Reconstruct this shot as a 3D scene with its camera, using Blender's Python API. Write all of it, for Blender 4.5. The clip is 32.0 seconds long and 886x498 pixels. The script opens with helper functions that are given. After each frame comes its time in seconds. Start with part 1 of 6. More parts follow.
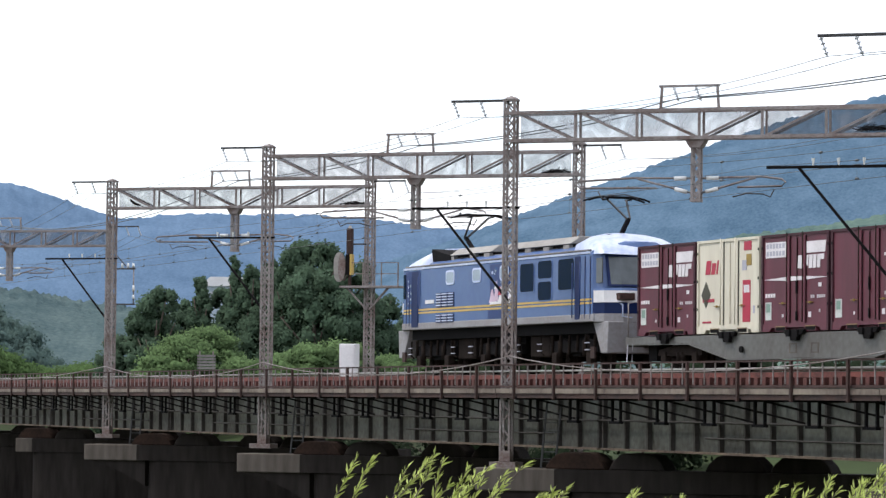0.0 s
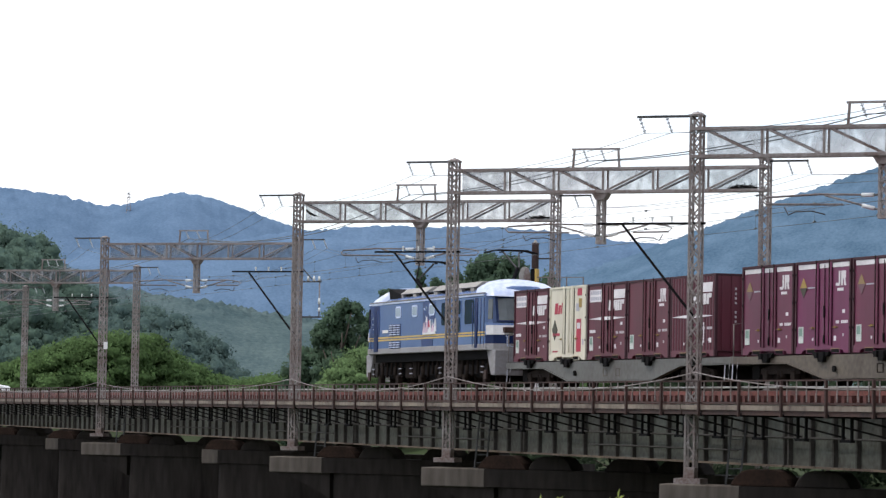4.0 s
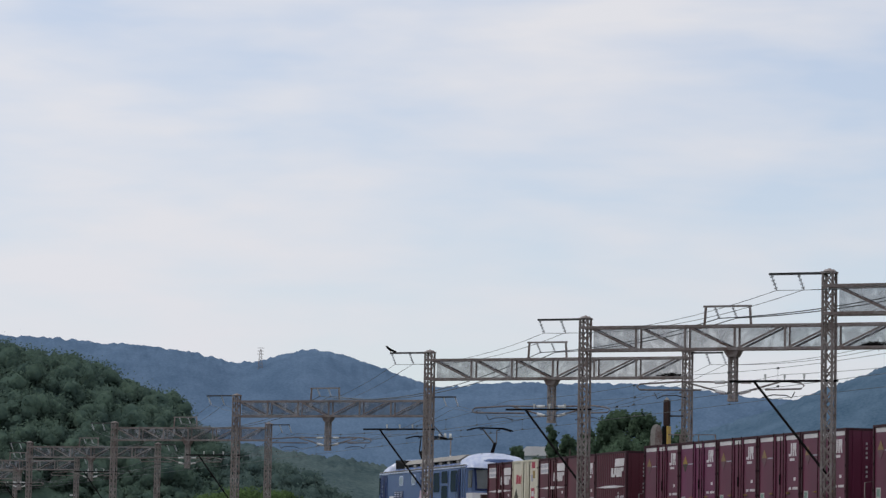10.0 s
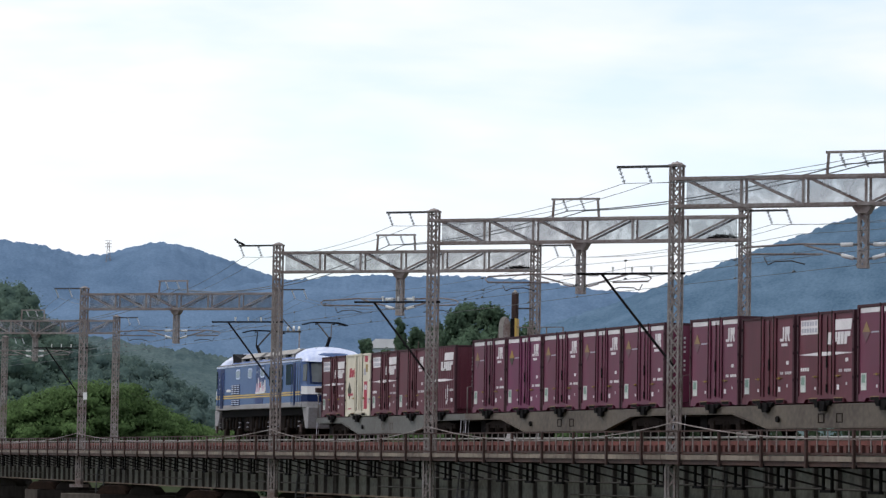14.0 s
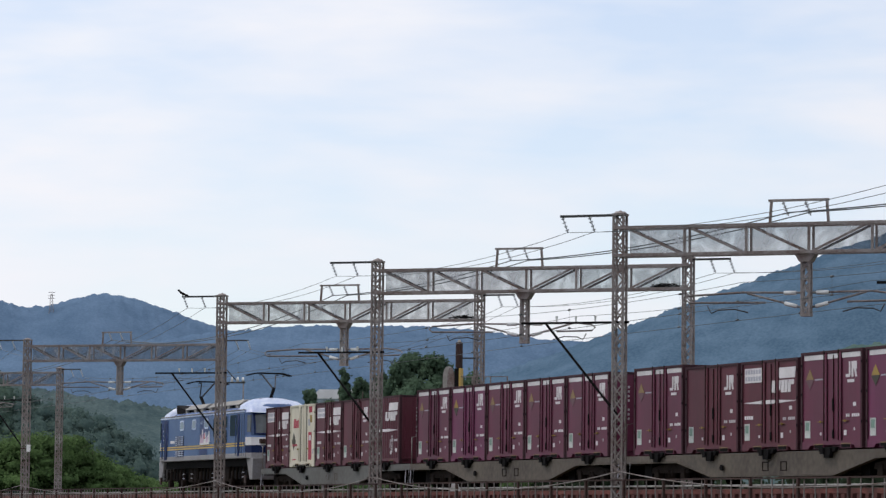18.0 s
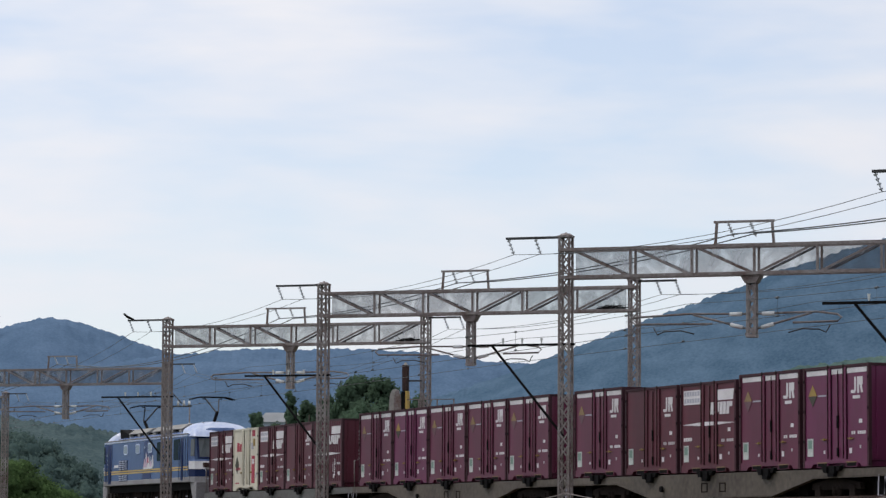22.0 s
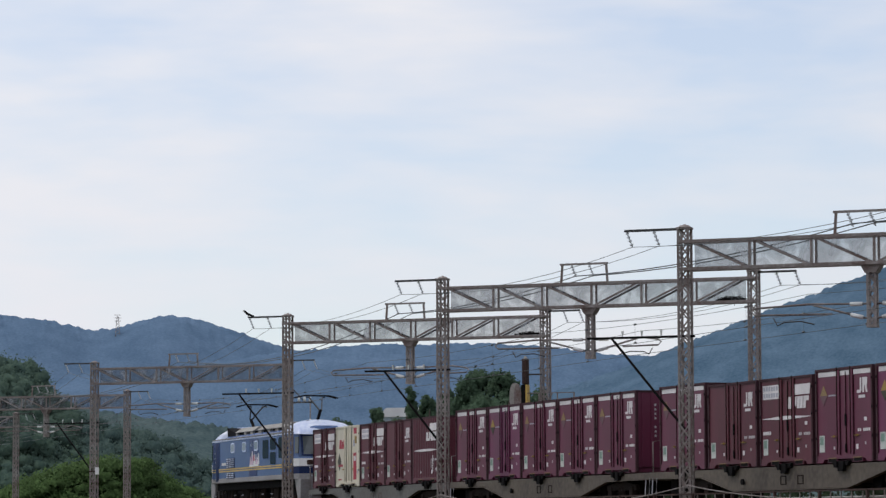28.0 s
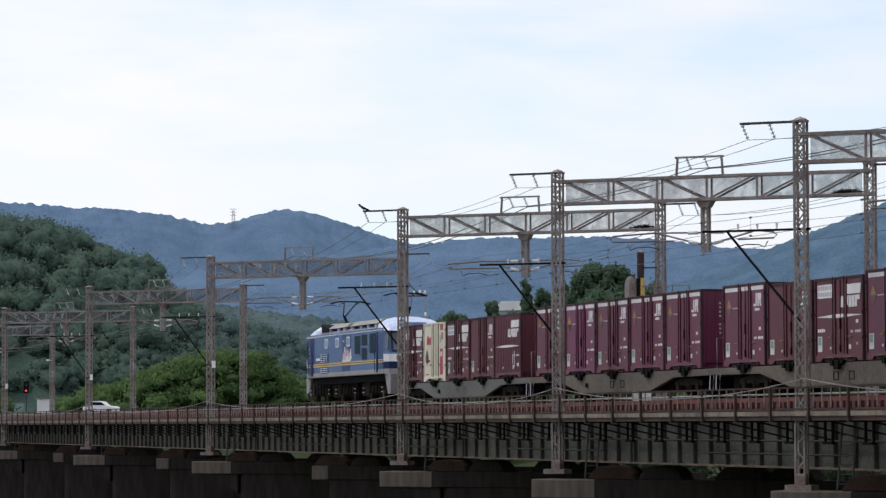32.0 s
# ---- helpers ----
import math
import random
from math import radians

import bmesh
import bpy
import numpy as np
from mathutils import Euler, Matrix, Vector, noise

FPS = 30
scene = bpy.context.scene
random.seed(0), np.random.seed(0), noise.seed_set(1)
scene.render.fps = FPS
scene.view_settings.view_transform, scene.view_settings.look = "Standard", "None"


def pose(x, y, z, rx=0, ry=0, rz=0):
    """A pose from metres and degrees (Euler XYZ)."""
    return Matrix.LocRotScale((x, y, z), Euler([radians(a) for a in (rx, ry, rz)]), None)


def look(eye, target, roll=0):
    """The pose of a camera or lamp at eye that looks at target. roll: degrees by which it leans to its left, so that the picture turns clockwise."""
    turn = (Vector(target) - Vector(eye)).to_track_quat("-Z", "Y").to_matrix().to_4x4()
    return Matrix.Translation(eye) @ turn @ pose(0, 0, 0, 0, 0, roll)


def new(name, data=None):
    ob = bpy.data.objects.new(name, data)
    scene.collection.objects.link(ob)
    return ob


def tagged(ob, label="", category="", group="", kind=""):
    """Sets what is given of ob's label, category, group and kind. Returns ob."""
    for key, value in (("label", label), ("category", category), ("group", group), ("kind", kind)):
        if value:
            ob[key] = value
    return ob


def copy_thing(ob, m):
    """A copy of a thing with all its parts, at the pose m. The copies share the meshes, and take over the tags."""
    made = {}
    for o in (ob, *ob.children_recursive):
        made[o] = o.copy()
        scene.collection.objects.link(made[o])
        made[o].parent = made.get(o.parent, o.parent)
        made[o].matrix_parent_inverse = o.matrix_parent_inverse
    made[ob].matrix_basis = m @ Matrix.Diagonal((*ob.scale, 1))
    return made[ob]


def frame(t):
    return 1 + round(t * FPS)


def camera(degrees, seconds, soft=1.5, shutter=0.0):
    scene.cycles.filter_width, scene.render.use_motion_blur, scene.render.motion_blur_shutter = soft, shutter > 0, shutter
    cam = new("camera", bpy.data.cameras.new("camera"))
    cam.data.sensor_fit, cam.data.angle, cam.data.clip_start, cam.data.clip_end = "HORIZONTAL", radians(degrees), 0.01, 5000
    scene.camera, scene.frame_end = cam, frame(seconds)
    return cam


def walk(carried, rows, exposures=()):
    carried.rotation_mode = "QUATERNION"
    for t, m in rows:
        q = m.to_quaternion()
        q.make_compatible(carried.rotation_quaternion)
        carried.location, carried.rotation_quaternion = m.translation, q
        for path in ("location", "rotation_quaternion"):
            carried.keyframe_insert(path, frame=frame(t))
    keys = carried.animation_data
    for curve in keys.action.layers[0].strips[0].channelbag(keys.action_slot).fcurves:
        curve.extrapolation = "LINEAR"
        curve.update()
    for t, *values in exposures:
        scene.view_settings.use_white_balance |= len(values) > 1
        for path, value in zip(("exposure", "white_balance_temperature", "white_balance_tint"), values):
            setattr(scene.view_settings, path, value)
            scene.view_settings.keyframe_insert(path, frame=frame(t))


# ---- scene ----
# The place: a double-track railway bridge over a river, seen from the bank through a long lens.
# x runs along the track (the train leaves towards -x), y across it, z = 0 is the rail head.
EYE = (0.0, 0.0, -0.648)


def aim(yaw, pitch, roll, low=0.0):
    """The camera's pose: yaw is measured from the track's direction -x towards +y; low: how far it is held below its usual height."""
    a, b = radians(yaw), radians(pitch)
    way = Vector((-math.cos(a) * math.cos(b), math.sin(a) * math.cos(b), math.sin(b)))
    eye = Vector(EYE) - Vector((0, 0, low))
    return look(eye, eye + 100 * way, roll)


cam = camera(15.332, 32.0, soft=1.35)
walk(cam, [
    (0.0, aim(20.318, 2.564, 0.643, 0.100)),
    (0.5, aim(20.849, 2.714, 0.799, 0.100)),
    (1.0, aim(20.962, 2.594, 0.926, 0.100)),
    (1.5, aim(21.075, 2.588, 1.008, 0.100)),
    (2.0, aim(21.064, 2.633, 1.011, 0.100)),
    (2.5, aim(19.572, 3.196, 0.667, 0.100)),
    (3.0, aim(17.793, 3.389, 0.567, 0.085)),
    (3.5, aim(17.487, 2.928, 0.959, 0.060)),
    (5.5, aim(15.782, 2.999, 0.959)),
    (6.0, aim(15.602, 3.355, 1.075)),
    (6.5, aim(15.542, 3.747, 1.042)),
    (7.0, aim(15.280, 4.015, 1.065)),
    (7.5, aim(15.143, 4.306, 0.989)),
    (8.0, aim(15.009, 4.567, 0.890)),
    (8.5, aim(14.824, 4.807, 0.868)),
    (9.0, aim(14.734, 5.209, 1.116)),
    (9.5, aim(14.730, 5.418, 1.257)),
    (10.0, aim(14.750, 5.420, 1.133)),
    (10.5, aim(15.009, 4.299, 1.004)),
    (11.0, aim(14.506, 3.139, 0.806)),
    (11.5, aim(14.952, 2.947, 0.939)),
    (12.0, aim(15.182, 2.882, 1.228)),
    (12.5, aim(15.796, 3.300, 0.941)),
    (13.0, aim(17.423, 3.480, 1.158)),
    (13.5, aim(17.414, 3.561, 1.026)),
    (15.5, aim(17.708, 3.842, 0.776)),
    (16.0, aim(17.837, 3.951, 0.790)),
    (16.5, aim(17.947, 4.063, 0.732)),
    (17.0, aim(18.104, 4.254, 0.627)),
    (17.5, aim(18.277, 4.373, 0.598)),
    (18.0, aim(18.395, 4.484, 0.641)),
    (18.5, aim(18.532, 4.530, 0.626)),
    (19.0, aim(18.695, 4.596, 0.808)),
    (19.5, aim(18.868, 4.652, 1.060)),
    (20.0, aim(19.005, 4.710, 0.919)),
    (20.5, aim(19.220, 4.769, 0.679)),
    (21.0, aim(19.398, 4.828, 0.652)),
    (21.5, aim(19.385, 4.861, 0.447)),
    (22.0, aim(19.335, 4.885, 0.344)),
    (22.5, aim(19.253, 4.985, 0.315)),
    (23.0, aim(19.030, 4.781, 0.086)),
    (23.5, aim(18.215, 4.111, -0.021)),
    (24.0, aim(18.152, 3.686, 0.029)),
    (24.5, aim(17.994, 3.501, 0.060)),
    (26.5, aim(17.707, 4.102, -0.232)),
    (27.0, aim(17.544, 4.245, -0.127)),
    (27.5, aim(17.410, 4.607, -0.030)),
    (28.0, aim(17.268, 4.777, -0.183)),
    (28.5, aim(17.066, 4.875, -0.413)),
    (29.0, aim(16.886, 5.073, -0.382)),
    (29.5, aim(16.729, 5.040, -0.628)),
    (30.0, aim(16.609, 4.088, -0.536)),
    (30.5, aim(16.273, 3.434, -0.483)),
    (31.0, aim(16.215, 3.198, -0.212)),
    (31.5, aim(15.657, 2.982, -0.302)),
    (32.0, aim(15.259, 2.930, -0.183)),
], exposures=[
    (0.0, 0.71), (2.0, 0.73), (3.0, 0.59), (3.5, 0.57), (6.0, 0.55), (7.0, 0.00), (8.0, -0.16), (9.0, -0.30), (10.2, -0.36), (10.7, -0.52), (11.0, -0.50), (12.0, 0.15), (13.0, 0.22), (16.0, 0.03), (20.0, -0.09), (21.0, -0.12), (22.0, -0.13), (23.0, -0.25), (24.0, -0.18), (27.0, -0.02), (28.0, -0.20), (29.0, -0.24), (30.0, -0.27), (31.0, -0.08), (32.0, 0.05),
])

# ---- light ----
SUN_EL, SUN_AZ = radians(60), radians(208)
world = bpy.data.worlds.new("sky")
scene.world = world
world.use_nodes = True
wn, wl = world.node_tree.nodes, world.node_tree.links
wn.clear()
w_out, w_bg = wn.new("ShaderNodeOutputWorld"), wn.new("ShaderNodeBackground")
w_sky = wn.new("ShaderNodeTexSky")
w_sky.sky_type, w_sky.sun_disc = "NISHITA", False
w_sky.sun_elevation, w_sky.sun_rotation = SUN_EL, SUN_AZ
w_sky.air_density, w_sky.dust_density, w_sky.ozone_density = 1.0, 0.3, 3.5
w_co, w_map = wn.new("ShaderNodeTexCoord"), wn.new("ShaderNodeMapping")
w_map.inputs["Scale"].default_value = (5.0, 5.0, 21.0)
w_no = wn.new("ShaderNodeTexNoise")
w_no.inputs["Scale"].default_value, w_no.inputs["Detail"].default_value = 1.9, 4.5
w_no.inputs["Roughness"].default_value = 0.5
w_no.inputs["Distortion"].default_value = 0.12
w_ramp = wn.new("ShaderNodeValToRGB")
w_ramp.color_ramp.elements[0].position, w_ramp.color_ramp.elements[1].position = 0.34, 0.66
w_ramp.color_ramp.elements[0].color = (0.42, 0.42, 0.42, 1)
w_ramp.color_ramp.elements[1].color = (1, 1, 1, 1)
w_cloud = wn.new("ShaderNodeRGB")
w_cloud.outputs[0].default_value = (9.0, 9.08, 9.65, 1)
w_dot, w_glow = wn.new("ShaderNodeVectorMath"), wn.new("ShaderNodeMapRange")     # the cloud is brighter towards the hidden sun
w_dot.operation = "DOT_PRODUCT"
w_dot.inputs[1].default_value = (math.sin(SUN_AZ) * math.cos(SUN_EL), math.cos(SUN_AZ) * math.cos(SUN_EL), math.sin(SUN_EL))
w_glow.interpolation_type = "SMOOTHSTEP"
w_glow.inputs["From Min"].default_value, w_glow.inputs["From Max"].default_value = -0.9, 0.9
w_glow.inputs["To Min"].default_value, w_glow.inputs["To Max"].default_value = 0.78, 1.16
w_lit = wn.new("ShaderNodeVectorMath")
w_lit.operation = "SCALE"
w_blue = wn.new("ShaderNodeVectorMath")        # thin veil over the blue: the gaps are nearly as bright as the cloud
w_blue.operation = "MULTIPLY"
w_blue.inputs[1].default_value = (1.66, 1.56, 1.60)
w_mix = wn.new("ShaderNodeMix")
w_mix.data_type = "RGBA"
for a, b in ((w_co.outputs["Generated"], w_map.inputs["Vector"]), (w_map.outputs[0], w_no.inputs["Vector"]),
             (w_co.outputs["Generated"], w_dot.inputs[0]), (w_dot.outputs["Value"], w_glow.inputs["Value"]),
             (w_glow.outputs[0], w_lit.inputs["Scale"]), (w_cloud.outputs[0], w_lit.inputs[0]),
             (w_no.outputs["Fac"], w_ramp.inputs["Fac"]), (w_ramp.outputs["Color"], w_mix.inputs["Factor"]),
             (w_sky.outputs[0], w_blue.inputs[0]), (w_blue.outputs[0], w_mix.inputs["A"]), (w_lit.outputs[0], w_mix.inputs["B"]),
             (w_mix.outputs["Result"], w_bg.inputs["Color"]), (w_bg.outputs[0], w_out.inputs["Surface"])):
    wl.new(a, b)
w_bg.inputs["Strength"].default_value = 0.10

sun = new("sun", bpy.data.lights.new("sun", "SUN"))
sun.data.energy, sun.data.angle, sun.data.color = 1.3, radians(12), (1.0, 0.96, 0.9)
sun.matrix_world = look((0, 0, 0), (-math.sin(SUN_AZ) * math.cos(SUN_EL), -math.cos(SUN_AZ) * math.cos(SUN_EL), -math.sin(SUN_EL)))


# ---- materials ----
def material(name, colour, rough=0.6, metal=0.0, vary=0.25, scale=6.0, bump=0.0, second=None, streak=0.0, spec=0.5, island=0.0, alpha=1.0):
    """A surface with coarse stains, fine grain and, with streak, run-off marks down its height."""
    m = bpy.data.materials.new(name)
    m.use_nodes = True
    n, k = m.node_tree.nodes, m.node_tree.links
    p = n["Principled BSDF"]
    p.inputs["Roughness"].default_value, p.inputs["Metallic"].default_value = rough, metal
    p.inputs["Specular IOR Level"].default_value = spec
    co = n.new("ShaderNodeTexCoord")
    big, fine = n.new("ShaderNodeTexNoise"), n.new("ShaderNodeTexNoise")
    big.inputs["Scale"].default_value, big.inputs["Detail"].default_value = scale * 0.25, 4
    fine.inputs["Scale"].default_value, fine.inputs["Detail"].default_value = scale * 3, 6
    mp = n.new("ShaderNodeMapping")
    mp.inputs["Scale"].default_value = (1, 1, 0.18 if streak else 1)
    k.new(co.outputs["Object"], mp.inputs["Vector"])
    for t in (big, fine):
        k.new(mp.outputs[0], t.inputs["Vector"])
    add = n.new("ShaderNodeMath")
    add.operation = "MULTIPLY_ADD"
    add.inputs[1].default_value = 0.45
    k.new(fine.outputs["Fac"], add.inputs[0])
    half = n.new("ShaderNodeMath")
    half.operation = "MULTIPLY"
    half.inputs[1].default_value = 0.55
    k.new(big.outputs["Fac"], half.inputs[0])
    k.new(half.outputs[0], add.inputs[2])
    ramp = n.new("ShaderNodeValToRGB")
    c = Vector(colour)
    d = Vector(second) if second else c * (1 - vary)
    e = ramp.color_ramp.elements
    e[0].position, e[1].position = 0.33, 0.66
    e[0].color, e[1].color = (*d, 1), (*(c * (1 + (0 if second else vary * 0.5))), 1)
    k.new(add.outputs[0], ramp.inputs["Fac"])
    last = ramp.outputs["Color"]
    if island:
        geo, hsv = n.new("ShaderNodeNewGeometry"), n.new("ShaderNodeHueSaturation")
        rng = n.new("ShaderNodeMapRange")
        rng.inputs["To Min"].default_value, rng.inputs["To Max"].default_value = 1 - island, 1 + island
        k.new(geo.outputs["Random Per Island"], rng.inputs["Value"])
        k.new(rng.outputs[0], hsv.inputs["Value"])
        k.new(last, hsv.inputs["Color"])
        last = hsv.outputs["Color"]
    k.new(last, p.inputs["Base Color"])
    if bump:
        b = n.new("ShaderNodeBump")
        b.inputs["Strength"].default_value, b.inputs["Distance"].default_value = 0.5, bump
        k.new(add.outputs[0], b.inputs["Height"])
        k.new(b.outputs[0], p.inputs["Normal"])
    if alpha < 1:
        p.inputs["Alpha"].default_value = alpha
    return m


M = {}
M["steel"] = material("galvanised_steel", (0.32, 0.295, 0.28), 0.65, 0.2, 0.35, 4, 0.004, second=(0.135, 0.085, 0.068))
M["dark_steel"] = material("dark_painted_steel", (0.05, 0.048, 0.047), 0.55, 0.3, 0.3, 5)
M["rust"] = material("rusted_steel", (0.068, 0.032, 0.024), 0.85, 0.1, 0.5, 4, 0.004, second=(0.024, 0.014, 0.012))
M["redrust"] = material("rust_red_timber", (0.20, 0.058, 0.042), 0.9, 0.0, 0.5, 7, 0.004, second=(0.045, 0.018, 0.016))
M["girder"] = material("grey_green_girder_paint", (0.104, 0.111, 0.094), 0.7, 0.0, 0.35, 1.8, 0.004, second=(0.032, 0.026, 0.020), spec=0.25)
M["flange"] = material("rust_stained_flange", (0.175, 0.128, 0.088), 0.85, 0.0, 0.4, 2.2, 0.004, second=(0.05, 0.030, 0.022))
M["pipe"] = material("pale_grey_pipe", (0.46, 0.45, 0.42), 0.55, 0.1, 0.3, 2.0, second=(0.22, 0.19, 0.17))
M["girder_dark"] = material("dirty_girder_edge", (0.06, 0.056, 0.05), 0.8, 0.0, 0.35, 3, 0.004, second=(0.034, 0.028, 0.024), spec=0.2)
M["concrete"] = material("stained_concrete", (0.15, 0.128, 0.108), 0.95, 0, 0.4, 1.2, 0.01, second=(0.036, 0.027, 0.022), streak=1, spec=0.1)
# Same streaked concrete with the bridge's shade put into its colour.
M["shaded_concrete"] = material("shaded_stained_concrete", (0.042, 0.036, 0.032), 0.95, 0, 0.4, 1.2, 0.01, second=(0.013, 0.010, 0.009), streak=1, spec=0.05)
M["mound"] = material("brown_stained_masonry", (0.058, 0.034, 0.024), 0.95, 0.0, 0.4, 3, 0.01, second=(0.02, 0.015, 0.013), spec=0.1)
M["planks"] = material("walkway_planks", (0.25, 0.205, 0.158), 0.85, 0, 0.4, 1.2, 0.005, second=(0.055, 0.034, 0.027))
M["net"] = material("grey_netting", (0.13, 0.14, 0.16), 0.9, 0, 0.5, 2.0, streak=1, alpha=0.4)


def uneven_net(m):
    """Netting that is denser and paler where it is creased or torn and mended."""
    n, k = m.node_tree.nodes, m.node_tree.links
    p, co, mp = n["Principled BSDF"], n.new("ShaderNodeTexCoord"), n.new("ShaderNodeMapping")
    mp.inputs["Scale"].default_value = (0.9, 1.0, 0.9)
    crease, fac, col = n.new("ShaderNodeTexNoise"), n.new("ShaderNodeMapRange"), n.new("ShaderNodeMix")
    crease.inputs["Scale"].default_value, crease.inputs["Detail"].default_value = 1.8, 4
    crease.inputs["Distortion"].default_value = 0.6
    k.new(co.outputs["Object"], mp.inputs["Vector"])
    k.new(mp.outputs[0], crease.inputs["Vector"])
    fac.inputs["From Min"].default_value, fac.inputs["From Max"].default_value = 0.52, 0.70
    k.new(crease.outputs["Fac"], fac.inputs["Value"])
    col.data_type = "RGBA"
    k.new(fac.outputs[0], col.inputs["Factor"])
    k.new(p.inputs["Base Color"].links[0].from_socket, col.inputs["A"])
    col.inputs["B"].default_value = (0.5, 0.51, 0.54, 1)
    k.new(col.outputs["Result"], p.inputs["Base Color"])
    dense = n.new("ShaderNodeMapRange")
    dense.inputs["From Min"].default_value, dense.inputs["From Max"].default_value = 0.35, 0.7
    dense.inputs["To Min"].default_value, dense.inputs["To Max"].default_value = 0.26, 0.52
    k.new(crease.outputs["Fac"], dense.inputs["Value"])
    k.new(dense.outputs[0], p.inputs["Alpha"])


uneven_net(M["net"])
M["disc"] = material("dull_porcelain_discs", (0.62, 0.63, 0.65), 0.35, 0, 0.2, 20)
M["insulator"] = material("white_porcelain", (0.75, 0.75, 0.72), 0.25, 0, 0.1, 20)
M["wire"] = material("weathered_copper_wire", (0.10, 0.11, 0.11), 0.5, 0.6, 0.2, 20)
M["rail"] = material("rail_steel", (0.16, 0.10, 0.08), 0.5, 0.6, 0.4, 6)
M["blue"] = material("loco_blue_paint", (0.100, 0.166, 0.328), 0.26, 0, 0.12, 1.5, second=(0.084, 0.134, 0.285), spec=0.4)
M["navy"] = material("loco_indigo_paint", (0.010, 0.022, 0.085), 0.4, 0, 0.15, 2, spec=0.15)
M["faded_navy"] = material("faded_indigo_paint", (0.030, 0.056, 0.165), 0.45, 0, 0.2, 2, spec=0.2)
M["pink"] = material("pinkish_white_paint", (0.62, 0.46, 0.55), 0.5, 0, 0.3, 8)
M["palepane"] = material("pale_small_pane", (0.36, 0.43, 0.50), 0.25, 0, 0.2, 6)
M["leafmark"] = material("green_leaf_mark", (0.20, 0.31, 0.25), 0.6, 0, 0.2, 12)
M["roofwhite"] = material("pale_blue_white_paint", (0.74, 0.78, 0.86), 0.32, 0, 0.3, 1.6, second=(0.34, 0.42, 0.66))
M["roofgrey"] = material("dusty_grey_roof", (0.24, 0.22, 0.20), 0.7, 0, 0.4, 3)
M["roofpale"] = material("pale_roof_housing", (0.34, 0.32, 0.285), 0.7, 0, 0.3, 3, second=(0.20, 0.185, 0.165))
M["white"] = material("white_paint", (0.74, 0.72, 0.71), 0.5, 0, 0.12, 4)
M["yellow"] = material("yellow_stripe", (0.56, 0.37, 0.085), 0.5, 0, 0.15, 6)
M["skirt"] = material("grey_skirt_paint", (0.33, 0.325, 0.335), 0.7, 0, 0.3, 3, second=(0.23, 0.21, 0.20), spec=0.2)
M["black"] = material("sooty_black", (0.010, 0.009, 0.009), 0.9, 0, 0.4, 5, spec=0.1)
M["gear"] = material("brake_dust_brown", (0.022, 0.016, 0.013), 0.95, 0, 0.5, 6, spec=0.1)
M["glass"] = material("dark_window_glass", (0.006, 0.012, 0.04), 0.03, 0, 0.1, 2, spec=0.2)
M["screen"] = material("windscreen_glass", (0.10, 0.115, 0.12), 0.08, 0, 0.25, 1.2)
M["maroon"] = material("maroon_container_paint", (0.135, 0.023, 0.053), 0.45, 0, 0.25, 1.6, 0.002, second=(0.090, 0.018, 0.038), streak=1, spec=0.42)
M["maroon2"] = material("brownish_maroon_paint", (0.122, 0.027, 0.041), 0.5, 0, 0.25, 1.6, 0.002, second=(0.072, 0.019, 0.026), streak=1, spec=0.38)
M["maroon3"] = material("fresh_wine_paint", (0.155, 0.023, 0.076), 0.43, 0, 0.2, 1.6, 0.002, second=(0.104, 0.018, 0.050), streak=1, spec=0.42)
# Shade of the rib grooves as a colour; posts and top rails use it too.
M["groove"] = material("darkened_maroon", (0.050, 0.012, 0.019), 0.8, 0, 0.3, 3)
M["cream"] = material("cream_container_paint", (0.68, 0.63, 0.50), 0.55, 0, 0.2, 1.6, 0.003, second=(0.52, 0.46, 0.36), streak=1)
M["mark"] = material("chalky_white_marking", (0.70, 0.66, 0.66), 0.7, 0, 0.2, 8)
M["greytext"] = material("grey_lettering_bars", (0.40, 0.39, 0.44), 0.7, 0, 0.2, 8)
M["dullmark"] = material("worn_dull_mark", (0.16, 0.085, 0.10), 0.7, 0, 0.2, 8)
M["dullwhite"] = material("worn_white_lettering", (0.52, 0.47, 0.48), 0.7, 0, 0.3, 12)
M["red"] = material("red_paint", (0.42, 0.02, 0.05), 0.5, 0, 0.15, 6)
M["tag"] = material("pale_white_tag", (0.55, 0.57, 0.53), 0.6, 0, 0.3, 12)
M["gold"] = material("ochre_mark", (0.34, 0.225, 0.05), 0.6, 0, 0.3, 8)
M["dullgold"] = material("worn_ochre_mark", (0.25, 0.165, 0.07), 0.6, 0, 0.3, 8)
M["olive"] = material("olive_dark_mark", (0.055, 0.05, 0.03), 0.6, 0, 0.2, 8)
M["sillgrey"] = material("grey_wagon_paint", (0.135, 0.135, 0.122), 0.6, 0, 0.3, 2, 0.003, second=(0.075, 0.066, 0.056))
M["sillbeige"] = material("faded_beige_wagon_paint", (0.135, 0.110, 0.082), 0.7, 0, 0.3, 2, 0.003, second=(0.052, 0.038, 0.029))
M["bark"] = material("grey_brown_bark", (0.085, 0.065, 0.05), 0.9, 0, 0.4, 3, 0.02)
# Foliage of the hill behind: bluish haze is mixed into the colour.
M["leaf_dark"] = material("haze_tinted_dark_foliage", (0.074, 0.110, 0.092), 0.9, 0, 0.45, 0.5, second=(0.036, 0.062, 0.062), island=0.12, spec=0.05)
M["leaf_tree"] = material("deep_green_foliage", (0.053, 0.086, 0.052), 0.9, 0, 0.5, 0.9, island=0.2, spec=0.08)
